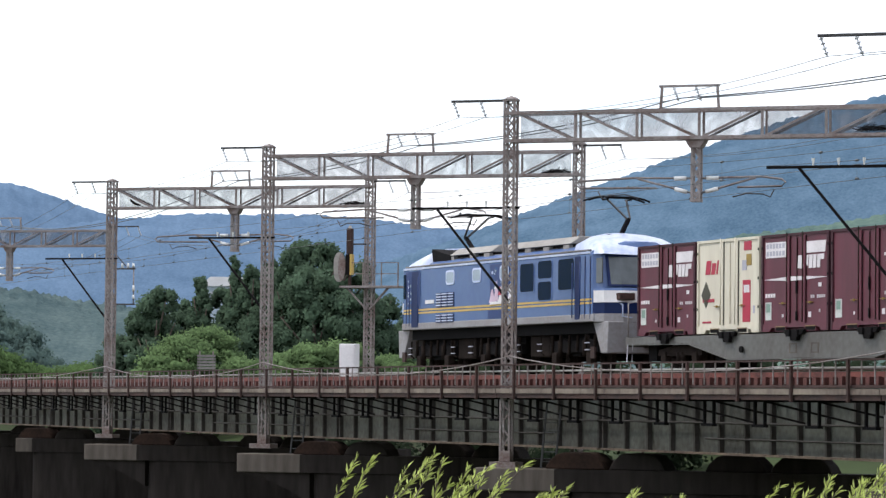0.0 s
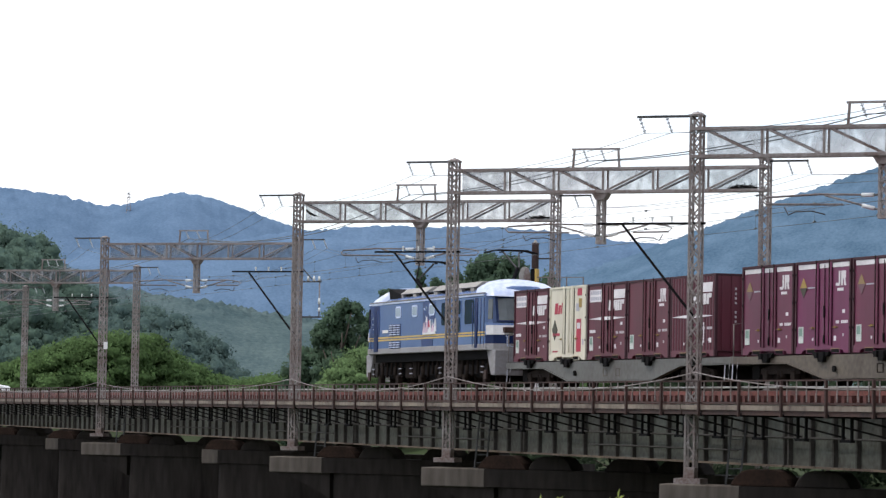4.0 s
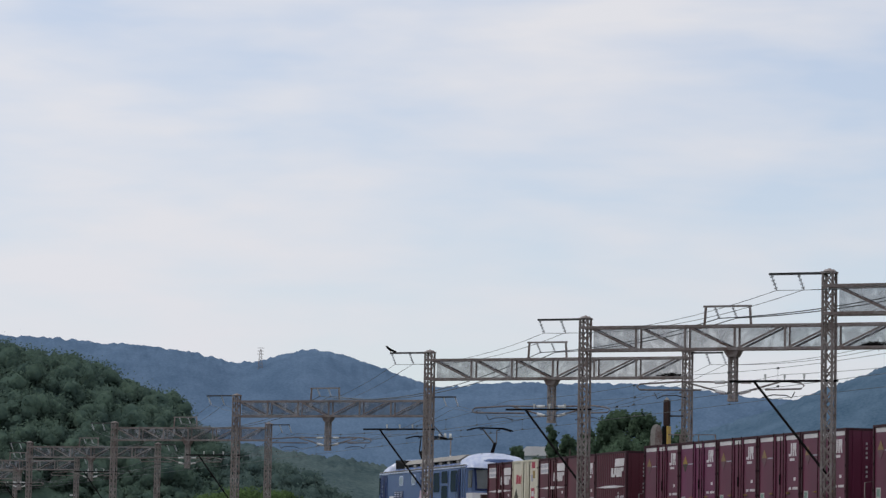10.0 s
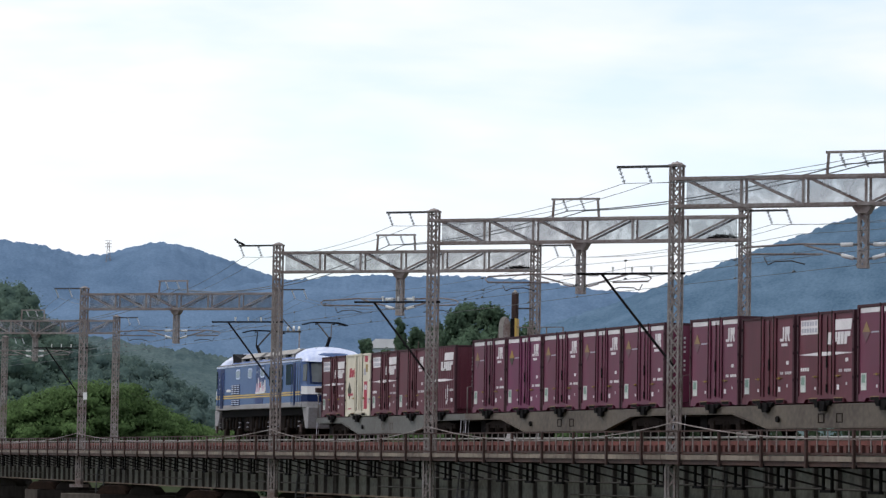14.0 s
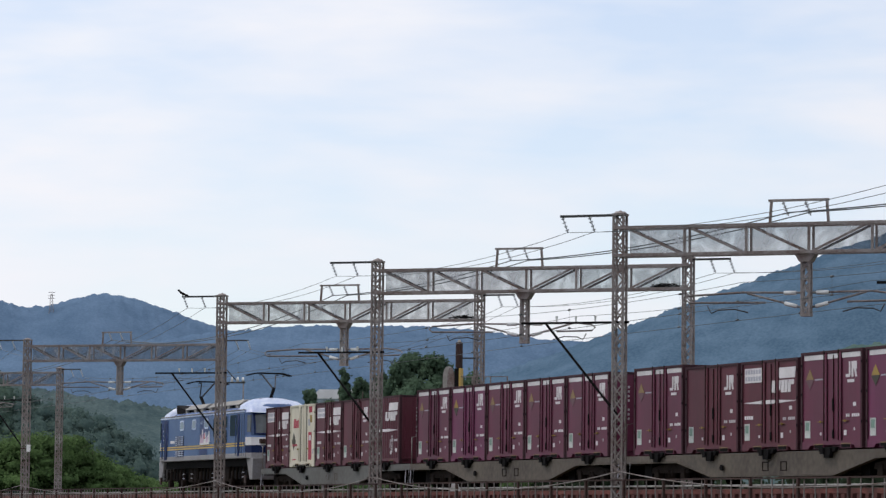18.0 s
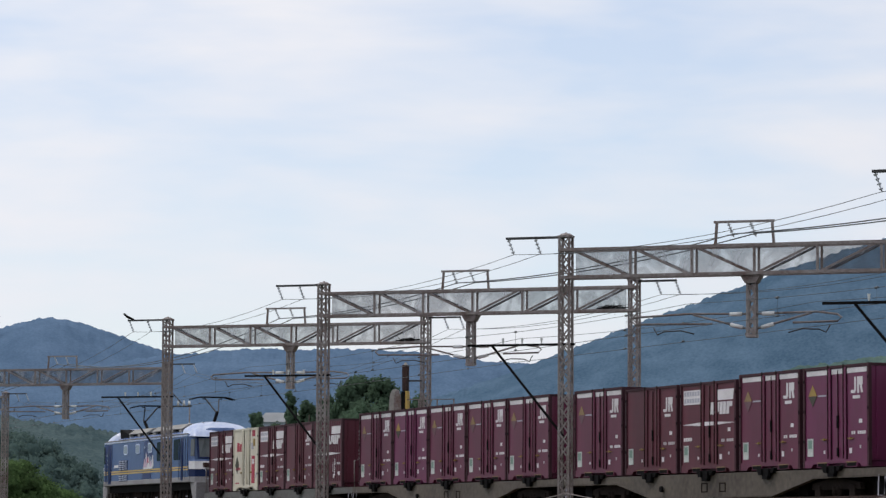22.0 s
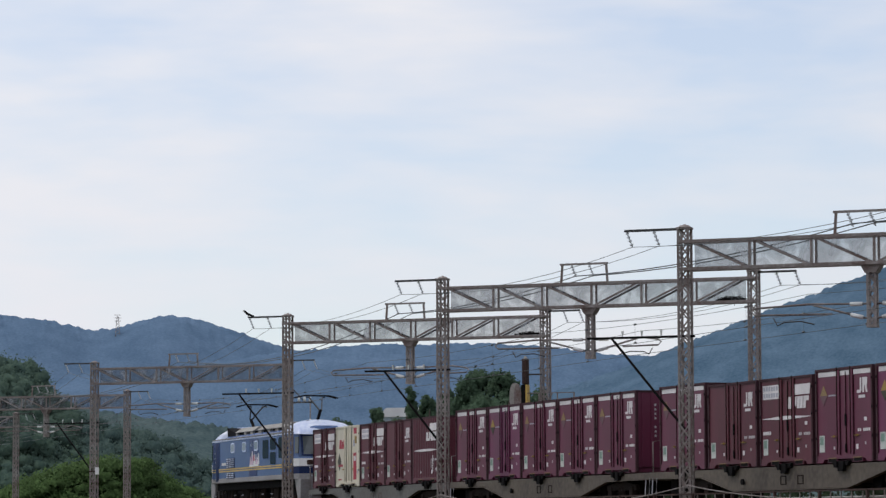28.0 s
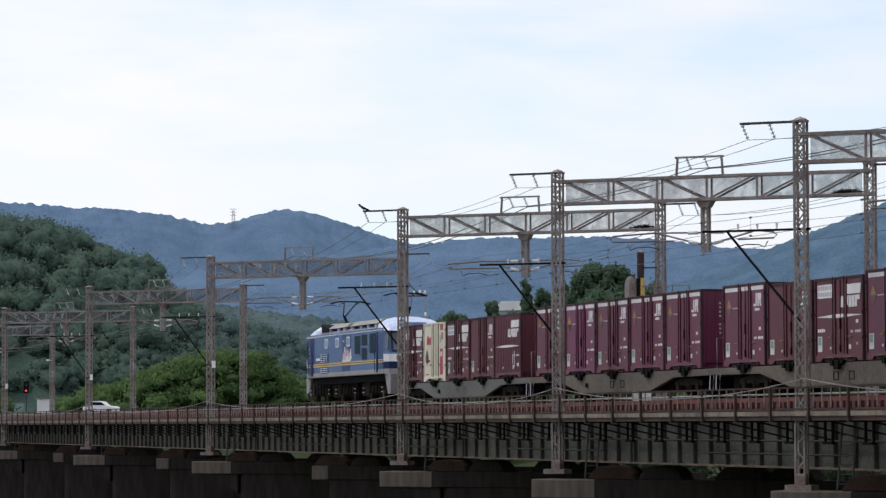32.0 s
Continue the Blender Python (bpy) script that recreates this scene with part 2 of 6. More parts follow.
M["leaf_bush"] = material("fresh_green_foliage", (0.066, 0.112, 0.038), 0.9, 0, 0.5, 0.9, island=0.2, spec=0.08)
# Leaf colour darkened to carry the shade behind and below the bridge.
M["leaf_scrub"] = material("shade_dark_foliage", (0.019, 0.029, 0.015), 0.9, 0, 0.45, 0.9, island=0.3, spec=0.05)
# Foliage of the west hill, with a haze tint in its colour.
M["leaf_mid"] = material("green_foliage", (0.078, 0.118, 0.084), 0.9, 0, 0.45, 0.5, second=(0.036, 0.062, 0.056), island=0.12, spec=0.05)
M["leaf_light"] = material("yellow_green_foliage", (0.090, 0.142, 0.056), 0.9, 0, 0.45, 0.9, island=0.25, spec=0.08)
M["leaf_willow"] = material("willow_leaf", (0.46, 0.52, 0.13), 0.4, 0, 0.25, 20, island=0.3, spec=0.4)
M["grass"] = material("river_grass", (0.046, 0.066, 0.025), 0.95, 0, 0.4, 0.06, 0.05, second=(0.028, 0.032, 0.018), spec=0.1)
# Distance haze is put into these forest colours, bluer and paler than trees.
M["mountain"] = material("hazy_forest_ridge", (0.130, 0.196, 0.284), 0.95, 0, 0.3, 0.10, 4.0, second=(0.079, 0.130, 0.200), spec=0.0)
M["mountain_blue"] = material("haze_blue_forest_slope", (0.110, 0.170, 0.234), 0.95, 0, 0.3, 0.12, 4.0, second=(0.054, 0.098, 0.144), spec=0.0)
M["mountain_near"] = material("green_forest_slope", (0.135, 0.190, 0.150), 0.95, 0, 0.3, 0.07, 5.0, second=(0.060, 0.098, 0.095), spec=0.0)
M["mist"] = material("haze_pale_valley_forest", (0.106, 0.142, 0.138), 0.95, 0, 0.3, 0.16, 6.0, second=(0.050, 0.079, 0.084), spec=0.0)


# ---- mesh tools ----
class Shape:
    """Collects boxes, bars and tubes for one mesh."""

    def __init__(self):
        self.v, self.f = [], []

    def quads(self, pts, faces):
        o = len(self.v)
        self.v += [tuple(p) for p in pts]
        self.f += [tuple(i + o for i in f) for f in faces]
        return self

    def box(self, x0, y0, z0, x1, y1, z1):
        p = [(x, y, z) for z in (z0, z1) for y in (y0, y1) for x in (x0, x1)]
        return self.quads(p, [(0, 2, 3, 1), (4, 5, 7, 6), (0, 1, 5, 4), (2, 6, 7, 3), (0, 4, 6, 2), (1, 3, 7, 5)])

    def bar(self, p, q, w, h, up=(0, 0, 1)):
        """A rectangular bar from p to q, w wide and h along up."""
        p, q = Vector(p), Vector(q)
        d = (q - p).normalized()
        s = d.cross(Vector(up))
        s = s.normalized() if s.length > 1e-4 else d.orthogonal().normalized()
        u = s.cross(d).normalized()
        c = [(-1, -1), (1, -1), (1, 1), (-1, 1)]
        pts = [e + s * (a * w / 2) + u * (b * h / 2) for e in (p, q) for a, b in c]
        return self.quads(pts, [(3, 2, 1, 0), (4, 5, 6, 7), (0, 1, 5, 4), (1, 2, 6, 5), (2, 3, 7, 6), (3, 0, 4, 7)])

    def tube(self, points, r, seg=6, r1=None):
        points = [Vector(p) for p in points]
        rings, o = [], len(self.v)
        for i, p in enumerate(points):
            d = (points[min(i + 1, len(points) - 1)] - points[max(i - 1, 0)]).normalized()
            s = d.orthogonal().normalized() if abs(d.z) > 0.95 else d.cross(Vector((0, 0, 1))).normalized()
            u = s.cross(d)
            rr = r if r1 is None else r + (r1 - r) * i / (len(points) - 1)
            self.v += [tuple(p + rr * (math.cos(a) * s + math.sin(a) * u)) for a in (2 * math.pi * j / seg for j in range(seg))]
        for i in range(len(points) - 1):
            for j in range(seg):
                a, b = o + i * seg + j, o + i * seg + (j + 1) % seg
                self.f.append((a, b, b + seg, a + seg))
        self.f.append(tuple(o + j for j in reversed(range(seg))))
        e = o + (len(points) - 1) * seg
        self.f.append(tuple(e + j for j in range(seg)))
        return self

    def extrude(self, outline, axis, a, b):
        """An outline of (u, v) pairs drawn along axis x ('x': y, z) or y ('y': x, z) from a to b."""
        n, o = len(outline), len(self.v)
        for w in (a, b):
            self.v += [(w, u, v) if axis == "x" else (u, w, v) for u, v in outline]
        self.f += [(o + i, o + (i + 1) % n, o + n + (i + 1) % n, o + n + i) for i in range(n)]
        self.f += [tuple(o + i for i in reversed(range(n))), tuple(o + n + i for i in range(n))]
        return self

    def mesh(self, name, mat, smooth=False):
        me = bpy.data.meshes.new(name)
        me.from_pydata(self.v, [], self.f)
        bm = bmesh.new()
        bm.from_mesh(me)
        bmesh.ops.recalc_face_normals(bm, faces=bm.faces)
        bm.to_mesh(me)
        bm.free()
        if smooth:
            me.polygons.foreach_set("use_smooth", [True] * len(me.polygons))
        me.materials.append(M[mat])
        return me


def part(name, shape, mat, parent=None, label="", smooth=False, bevel=0.0, at=None):
    """ONE mesh object, under parent if there is one."""
    ob = new(name, shape if isinstance(shape, bpy.types.Mesh) else shape.mesh(name, mat, smooth))
    ob.parent = parent
    if at is not None:
        ob.matrix_basis = at
    if bevel:
        b = ob.modifiers.new("bevel", "BEVEL")
        b.width, b.segments, b.limit_method = bevel, 2, "ANGLE"
    return tagged(ob, label)


def thing(name, m, label, category, group="", kind=""):
    ob = new(name)
    ob.empty_display_size = 0.2
    ob.matrix_basis = m
    return tagged(ob, label, category, group, kind)


# ---- ground, far country ----
def polar(az, el, dist):
    """A point in the direction az (from -x towards +y) and height angle el, dist metres off over the ground."""
    a = radians(az)
    return Vector((-math.cos(a) * dist, math.sin(a) * dist, EYE[2] + dist * math.tan(radians(el))))


def grid_mesh(name, xs, ys, fun, mat):
    nx, ny = len(xs), len(ys)
    v = [fun(x, y) for y in ys for x in xs]
    f = [(j * nx + i, j * nx + i + 1, (j + 1) * nx + i + 1, (j + 1) * nx + i) for j in range(ny - 1) for i in range(nx - 1)]
    me = bpy.data.meshes.new(name)
    me.from_pydata(v, [], f)
    me.polygons.foreach_set("use_smooth", [True] * len(f))
    me.materials.append(M[mat])
    return new(name, me)


def step(a, b, x):
    t = min(1, max(0, (x - a) / (b - a)))
    return t * t * (3 - 2 * t)


def ground_height(x, y):
    bed = -8.5 + 0.35 * noise.noise(Vector((x * 0.05, y * 0.05, 0)))
    near = step(40, 12, math.hypot(x, y)) * 6.3          # the bank where the camera stands
    far = step(-345, -375, x) * 8.45                      # the far levee
    side = step(75, 130, y) * step(-150, -230, x) * 8.3   # the bank that runs beside the bridge
    back = step(30, 60, x) * 7.5
    return bed + max(near, far, side, back)


def spaced(parts):
    out = []
    for a, b, n in parts:
        out += [a + (b - a) * i / n for i in range(n)]
    return out + [parts[-1][1]]


gx = spaced([(-4900, -900, 20), (-900, -400, 20), (-400, -330, 28), (-330, -60, 45), (-60, 70, 52), (70, 400, 12), (400, 3000, 6)])
gy = spaced([(-3000, -300, 8), (-300, -60, 12), (-60, 60, 48), (60, 140, 32), (140, 600, 16), (600, 4900, 14)])
tagged(grid_mesh("ground", gx, gy, lambda x, y: (x, y, ground_height(x, y)), "grass"), "grassy river bed and levee banks", "ground", kind="structure")


def ridge(name, peaks, az0, az1, dist, depth, mat, label, rough, soft=0.5, foot=0.0, seed=0.0):
    """A range of hills: peaks are (azimuth, elevation, fall per degree to either side)."""
    n = int((az1 - az0) / (0.022 if az1 < 60 else 0.6))

    def top(a):
        tot = 0.0
        for c, e, left, right in peaks:
            k = left if a < c else right
            tot += math.exp(11 * (e - k * (math.sqrt((a - c) ** 2 + soft * soft) - soft)))
        return max(0.02, math.log(tot) / 11)

    def point(a, q):
        u = q * 2 - 1
        prof = (1 - abs(u) ** 1.6) if u < 0 else 1 - 0.6 * u
        r = dist + u * depth
        h = top(a) * prof
        away = min(1.0, abs(u) * 3)
        rel = noise.fractal(Vector((a * 0.7 + seed, q * 3.0, seed)), 1.0, 2.0, 2) * 0.12 * (1 - abs(u)) * away                          # spurs and hollows
        rel += noise.fractal(Vector((a * 7, q * 30, seed)), 0.7, 2.2, 2) * rough * 0.7 * (1.25 - away)                                        # tree tops
        p = polar(a, 0, r)
        p.z = foot + (h + rel * min(1, h)) * radians(1) * dist
        return p
    ob = grid_mesh(name, [az0 + (az1 - az0) * i / n for i in range(n + 1)], [i / 88 for i in range(73)], point, mat)
    return tagged(ob, label, "mountain", kind="structure")


# The haze on these ridges is only in their colours.
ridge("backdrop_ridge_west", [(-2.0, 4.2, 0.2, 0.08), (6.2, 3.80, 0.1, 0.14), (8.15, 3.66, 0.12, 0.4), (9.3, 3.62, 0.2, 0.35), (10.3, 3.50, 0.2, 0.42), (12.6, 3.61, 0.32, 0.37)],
      -10, 19.0, 4300, 420, "mountain", "forested mountain ridge with blue haze in its colour", 0.05, 0.4, seed=3.1)
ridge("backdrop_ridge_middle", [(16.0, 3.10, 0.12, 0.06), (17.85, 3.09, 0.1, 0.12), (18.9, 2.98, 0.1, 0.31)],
      10.0, 24.0, 3800, 380, "mountain", "wooded ridge with a low saddle, blue haze in its colour", 0.05, 0.3, seed=7.7)
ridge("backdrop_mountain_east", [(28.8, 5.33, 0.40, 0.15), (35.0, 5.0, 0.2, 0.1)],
      16.5, 52.0, 3000, 420, "mountain_blue", "forested mountain with a long slope, haze-blue in its colour", 0.06, 2.0, seed=12.3)
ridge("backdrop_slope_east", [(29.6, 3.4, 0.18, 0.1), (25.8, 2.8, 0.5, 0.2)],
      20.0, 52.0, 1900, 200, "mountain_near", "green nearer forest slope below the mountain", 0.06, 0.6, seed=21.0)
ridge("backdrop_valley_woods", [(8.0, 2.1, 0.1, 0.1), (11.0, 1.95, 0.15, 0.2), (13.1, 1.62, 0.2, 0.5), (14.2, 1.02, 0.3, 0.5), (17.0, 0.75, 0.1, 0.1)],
      -2.0, 30.0, 1500, 160, "mist", "wooded foothills along the valley, mist in their pale colour", 0.11, 0.3, seed=31.0)
# Out of view: hills added to darken reflections and the low sky light.
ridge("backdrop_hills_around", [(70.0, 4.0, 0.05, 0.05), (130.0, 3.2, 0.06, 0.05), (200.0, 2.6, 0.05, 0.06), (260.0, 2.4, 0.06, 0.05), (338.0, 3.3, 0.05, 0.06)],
      48.0, 352.0, 1300, 200, "mountain_near", "unseen forested hills, added to shape reflections and sky light", 0.06, 6.0, seed=41.0)


# ---- foliage ----
def ball():
    """A unit icosphere of 42 points, for the shaded inside of a clump."""
    bm = bmesh.new()
    bmesh.ops.create_icosphere(bm, subdivisions=2, radius=1.0)
    v, f = np.array([p.co for p in bm.verts]), np.array([[p.index for p in q.verts] for q in bm.faces])
    bm.free()
    return v, f


BALL_V, BALL_F = ball()


def foliage(name, clumps, count, size, mat, parent=None, label="", seed=1, slim=0.6, core_size=0.72, ragged=0.12, grain=0.22):
    """Leaves scattered over uneven clumps (x, y, z, rx, ry, rz); one mesh. A leaf is shaded much like the clump that it sits on."""
    rng = np.random.default_rng(seed)
    cl = np.asarray(clumps, float)
    nb = len(BALL_V)
    dent = core_size * (1 + 0.16 * rng.normal(size=(len(cl), nb, 1)))
    core = (cl[:, None, :3] + BALL_V[None] * cl[:, None, 3:] * dent).reshape(-1, 3)
    core_n = (0.8 * BALL_V[None] + 0.15 * rng.normal(size=(len(cl), nb, 3)) + np.array([0.0, 0.0, 0.45])).reshape(-1, 3)
    core_f = (BALL_F[None] + (np.arange(len(cl)) * nb)[:, None, None]).reshape(-1, 3)
    c = np.repeat(cl, count, 0)
    d = rng.normal(size=(len(c), 3))
    d /= np.linalg.norm(d, axis=1)[:, None]
    lump = 1 + ragged * np.sin(3.1 * d[:, :1] + 7 * c[:, :1]) * np.cos(4.3 * d[:, 1:2] - 5 * c[:, 1:2]) + ragged * np.maximum(0, rng.normal(size=(len(c), 1)))
    p = c[:, :3] + d * c[:, 3:] * (core_size - 0.06 + (1.04 - core_size) * rng.random((len(c), 1)) ** 0.8) * lump
    nrm = 0.7 * d + 0.5 * rng.normal(size=d.shape) + np.array([0.75, -0.45, 0.3])     # leaves turn to the open river side
    nrm /= np.linalg.norm(nrm, axis=1)[:, None]
    a = np.cross(nrm, rng.normal(size=d.shape))
    a /= np.linalg.norm(a, axis=1)[:, None]
    b = np.cross(nrm, a)             # a, b and nrm are right-handed, so each leaf faces nrm
    s = size * (0.45 + 0.8 * rng.random((len(c), 1)))
    v = np.stack([p - a * s, p - b * s * slim, p + a * s, p + b * s * slim], 1).reshape(-1, 3)
    soft = np.repeat(0.85 * d + grain * rng.normal(size=d.shape) + np.array([0.05, -0.05, 0.45]), 4, 0)
    both = np.concatenate([core_n, soft])
    both /= np.linalg.norm(both, axis=1)[:, None]
    me = bpy.data.meshes.new(name)
    me.from_pydata(np.concatenate([core, v]).tolist(), [], core_f.tolist() + (np.arange(len(v)).reshape(-1, 4) + len(core)).tolist())
    me.polygons.foreach_set("use_smooth", [True] * len(me.polygons))
    me.normals_split_custom_set_from_vertices(both.tolist())
    me.materials.append(M[mat])
    ob = new(name, me)
    ob.parent = parent
    return tagged(ob, label)


def crown_clumps(rng, w, h, z0, n, form):
    """Sub-clumps of one crown, w wide and h high from z0 up. form: 'dome', 'spire' (upright sprays, narrow towards the top) or 'mound' (layered and low)."""
    out = []
    for i in range(n):
        a = rng.random() * 6.283
        if form == "mound":
            t = rng.random() ** 0.6
            r = w / 2 * math.sqrt(max(0.03, 1.05 - t * t)) * (0.35 + 0.65 * rng.random() ** 0.5)
            k = (0.09 + 0.09 * rng.random()) * w
            e = (1.15, 1.15, 0.55)
        elif form == "spire":
            t = rng.random() ** 0.85
            r = w / 2 * (1.06 - 0.78 * t) * rng.random() ** 0.6
            k = (0.10 + 0.10 * rng.random()) * w * (1.12 - 0.45 * t)
            e = (0.9, 0.9, 1.35)
        else:
            t = rng.random() ** 0.8
            r = w / 2 * (0.4 + 0.7 * math.sin(math.pi * min(1, 0.2 + 0.76 * t))) * math.sqrt(rng.random())
            k = (0.07 + 0.10 * rng.random()) * w * (1.1 - 0.35 * t)
            e = (1.0, 1.0, 1.05)
        out.append((r * math.cos(a), r * math.sin(a), z0 + h * t * 0.96, k * e[0], k * e[1], k * e[2]))
    return out


def tree(m, height, width, mat, label, seed, leaves=130, size=0.3, clumps=34, bare=0.18, group="trees on the far bank", form="dome"):
    rng = random.Random(seed)
    t = thing("tree", m, label, "tree", group)
    trunk = Shape().tube([(0, 0, -0.5), (0.1, 0.05, height * 0.25), (-0.1, 0.1, height * 0.5), (0.1, -0.1, height * 0.8)], height * 0.022, 7, height * 0.006)
    for i in range(9):
        a, z = rng.random() * 6.283, height * (0.22 + 0.5 * rng.random())
        r = width * 0.36
        trunk.tube([(0, 0, z), (r * 0.5 * math.cos(a), r * 0.5 * math.sin(a), z + height * 0.09), (r * math.cos(a), r * math.sin(a), z + height * 0.22)], height * 0.01, 5, height * 0.003)
    part("trunk", trunk, "bark", t, smooth=True)
    foliage("crown", crown_clumps(rng, width, height * (1 - bare), height * bare, clumps, form), leaves, size, mat, t, seed=seed, slim=0.5, core_size=0.5 if form != "spire" else 0.36, ragged=0.3)
    return t


def on_ground(az, dist, dz=0.0):
    p = polar(az, 0, dist)
    return pose(p.x, p.y, ground_height(p.x, p.y) + dz)


def top_at(az, dist, el):
    """How tall a thing on the ground there must be to reach the height angle el."""
    p = polar(az, el, dist)
    return p.z - ground_height(p.x, p.y)


# tall dark trees behind the bridge, over paler scrub
for i, (az, el, dist, w, form) in enumerate(((15.35, 1.90, 345, 6.2, "dome"), (15.1, 1.45, 349, 5, "dome"), (15.85, 1.62, 352, 6, "dome"), (16.12, 2.05, 351, 3.4, "spire"), (16.45, 1.92, 352, 6, "dome"), (16.72, 2.52, 349, 2.6, "spire"),
                                             (17.0, 2.24, 348, 5, "spire"), (17.32, 2.36, 346, 4.4, "spire"), (16.9, 1.75, 350, 8, "dome"), (17.65, 2.58, 342, 6, "spire"), (17.97, 2.72, 344, 5.5, "dome"), (18.35, 2.66, 343, 6, "spire"),
                                             (18.1, 2.2, 340, 10, "dome"), (18.75, 2.42, 346, 7, "dome"), (19.2, 1.75, 350, 6, "dome"), (19.7, 1.25, 355, 7, "dome"), (14.75, 1.0, 350, 6, "dome"), (17.4, 1.7, 346, 8, "dome"))):
    tree(on_ground(az, dist), top_at(az, dist, el), w, "leaf_tree", "tall dense dark green broadleaf tree on the river bank", 40 + i, leaves=170, size=0.21, clumps=105, bare=0.05, form=form)
for i, (az, el, dist, w) in enumerate(((15.75, 0.98, 302, 8), (16.25, 1.12, 305, 7.5), (15.3, 0.62, 300, 6), (16.9, 0.6, 300, 7), (17.6, 0.68, 300, 7), (18.05, 0.86, 298, 7), (18.6, 0.88, 300, 7), (19.4, 0.65, 300, 7), (20.3, 0.6, 300, 7))):
    tree(on_ground(az, dist), top_at(az, dist, el), w, "leaf_light", "bushy yellow-green tree below the tall trees", 60 + i, leaves=200, size=0.17, clumps=64, bare=0.3, form="mound")
for i, (az, el, dist, w) in enumerate(((9.35, 0.5, 440, 8), (9.85, 0.62, 434, 9), (10.35, 0.8, 430, 10), (10.85, 1.0, 426, 11), (11.35, 1.1, 425, 12), (11.85, 1.1, 428, 11), (12.2, 0.85, 432, 9), (12.65, 0.62, 440, 9), (13.05, 0.42, 450, 8), (13.6, 0.33, 450, 9), (8.8, 0.3, 445, 7), (7.2, 0.45, 450, 9), (14.2, 0.42, 440, 9), (6.4, 0.6, 450, 9))):
    tree(on_ground(az, dist), top_at(az, dist, el), w, "leaf_bush", "rounded green tree by the levee road", 80 + i, leaves=200, size=0.24, clumps=60, bare=0.05, form="mound")


def wooded_hill(name, skyline, az0, az1, dist, deep, count, size, leaf, mat, label, seed):
    """A hill covered with tree crowns; skyline: (azimuth, height angle) of its top edge."""
    rng = random.Random(seed)
    hill = thing(name, pose(0, 0, 0), label, "hill", kind="structure")

    def point(a, q):
        r = dist + q * deep
        p = polar(a, 0, r)
        p.z = EYE[2] + r * math.tan(radians(float(np.interp(a, *zip(*skyline))))) * math.sin(min(1, 0.12 + q) * math.pi / 2) - size * 0.62
        p.z = max(p.z, -3.0)
        return p
    n = int((az1 - az0) / 0.1)
    slope = grid_mesh("slope", [az0 + (az1 - az0) * i / n for i in range(n + 1)], [i / 12 for i in range(13)], point, mat)
    slope.parent = hill
    cl = []
    for i in range(count):
        a, q = az1 - (az1 - az0) * rng.random() ** 1.7, rng.random() ** 0.7
        p, w = point(a, q), size * (0.4 + 0.9 * rng.random() ** 1.6)
        for j in range(4):
            r = w * rng.uniform(0.16, 0.46)
            cl.append((p.x + w * 0.5 * rng.uniform(-1, 1), p.y + w * 0.5 * rng.uniform(-1, 1), p.z + w * (0.05 + 0.5 * rng.random()), r, r, r * rng.uniform(0.8, 1.15)))
    tagged(foliage("woods", cl, 84, leaf, mat, hill, "crowns of a dense mixed wood", seed, core_size=0.62, ragged=0.2, grain=0.25), kind="stuff")


wooded_hill("hill_west", [(-2, 3.5), (5.0, 3.6), (7.6, 3.42), (8.1, 3.38), (8.4, 3.26), (8.73, 3.06), (9.1, 2.92), (9.5, 2.82), (9.8, 2.72), (10.1, 2.55), (10.22, 2.3), (10.45, 2.05), (10.9, 1.5)], -2.0, 10.6, 640, 90, 1900, 6.6, 0.34, "leaf_mid", "steep hill covered with dense green forest", 5)
wooded_hill("hill_behind", [(8.0, 2.0), (10.5, 2.0), (10.87, 1.84), (11.4, 1.64), (12.04, 1.56), (12.4, 1.46), (12.65, 1.32), (12.93, 1.08), (13.1, 0.8), (13.5, 0.4), (14.0, 0.1)], 8.0, 13.7, 880, 80, 800, 7.0, 0.44, "leaf_dark", "low dark wooded hill behind the levee", 6)

# scrub along the bank, seen through and under the bridge, its shade as colour
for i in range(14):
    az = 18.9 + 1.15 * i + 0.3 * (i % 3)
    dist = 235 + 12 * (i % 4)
    tree(on_ground(az, dist), top_at(az, dist, 0.52 + 0.07 * (i % 3)), 10 + i % 3, "leaf_scrub", "dense green scrub on the river bank, shade in its dark colour", 140 + i, leaves=130, size=0.26, clumps=34, bare=0.0, group="scrub along the bank")


# ---- bridge ----
SKEW = 0.8556                      # the piers and gantries stand at a slant: x shifts by this for each metre of y
TURN = math.degrees(math.atan2(1, SKEW))
NEAR_Y, TRACK_A, TRACK_B = 34.77, 37.845, 41.4
CURVE, CURVE_END = 0.00072, -122.0      # the line bends slightly on the camera's side of this mark
GANTRY = [(-67.02, -0.36), (-89.35, -0.13), (-112.03, 0.005), (-133.88, 0.03), (-175.34, 0.02), (-216.62, -0.005), (-258.07, -0.08), (-299.8, -0.1), (-341.5, -0.1)]
PIERS = [(-45.5, 0.0), *GANTRY[:4], (-154.6, 0), GANTRY[4], (-196.0, 0), GANTRY[5], (-237.3, 0), GANTRY[6], (-279.0, 0), GANTRY[7], (-320.6, 0), GANTRY[8], (-362.5, 0)]


def on_line(p, y, z=0.0):
    """The point p metres along the line (as x on its straight part) and y across it; the line falls gently away from the camera."""
    z += -0.0021 * max(0.0, -74 - p)
    u = p - CURVE_END
    if u <= 0:
        return Vector((p, y, z))
    a = CURVE * u
    return Vector((CURVE_END + math.sin(a) / CURVE - (y - 36) * math.sin(a), 36 + (1 - math.cos(a)) / CURVE + (y - 36) * math.cos(a), z))


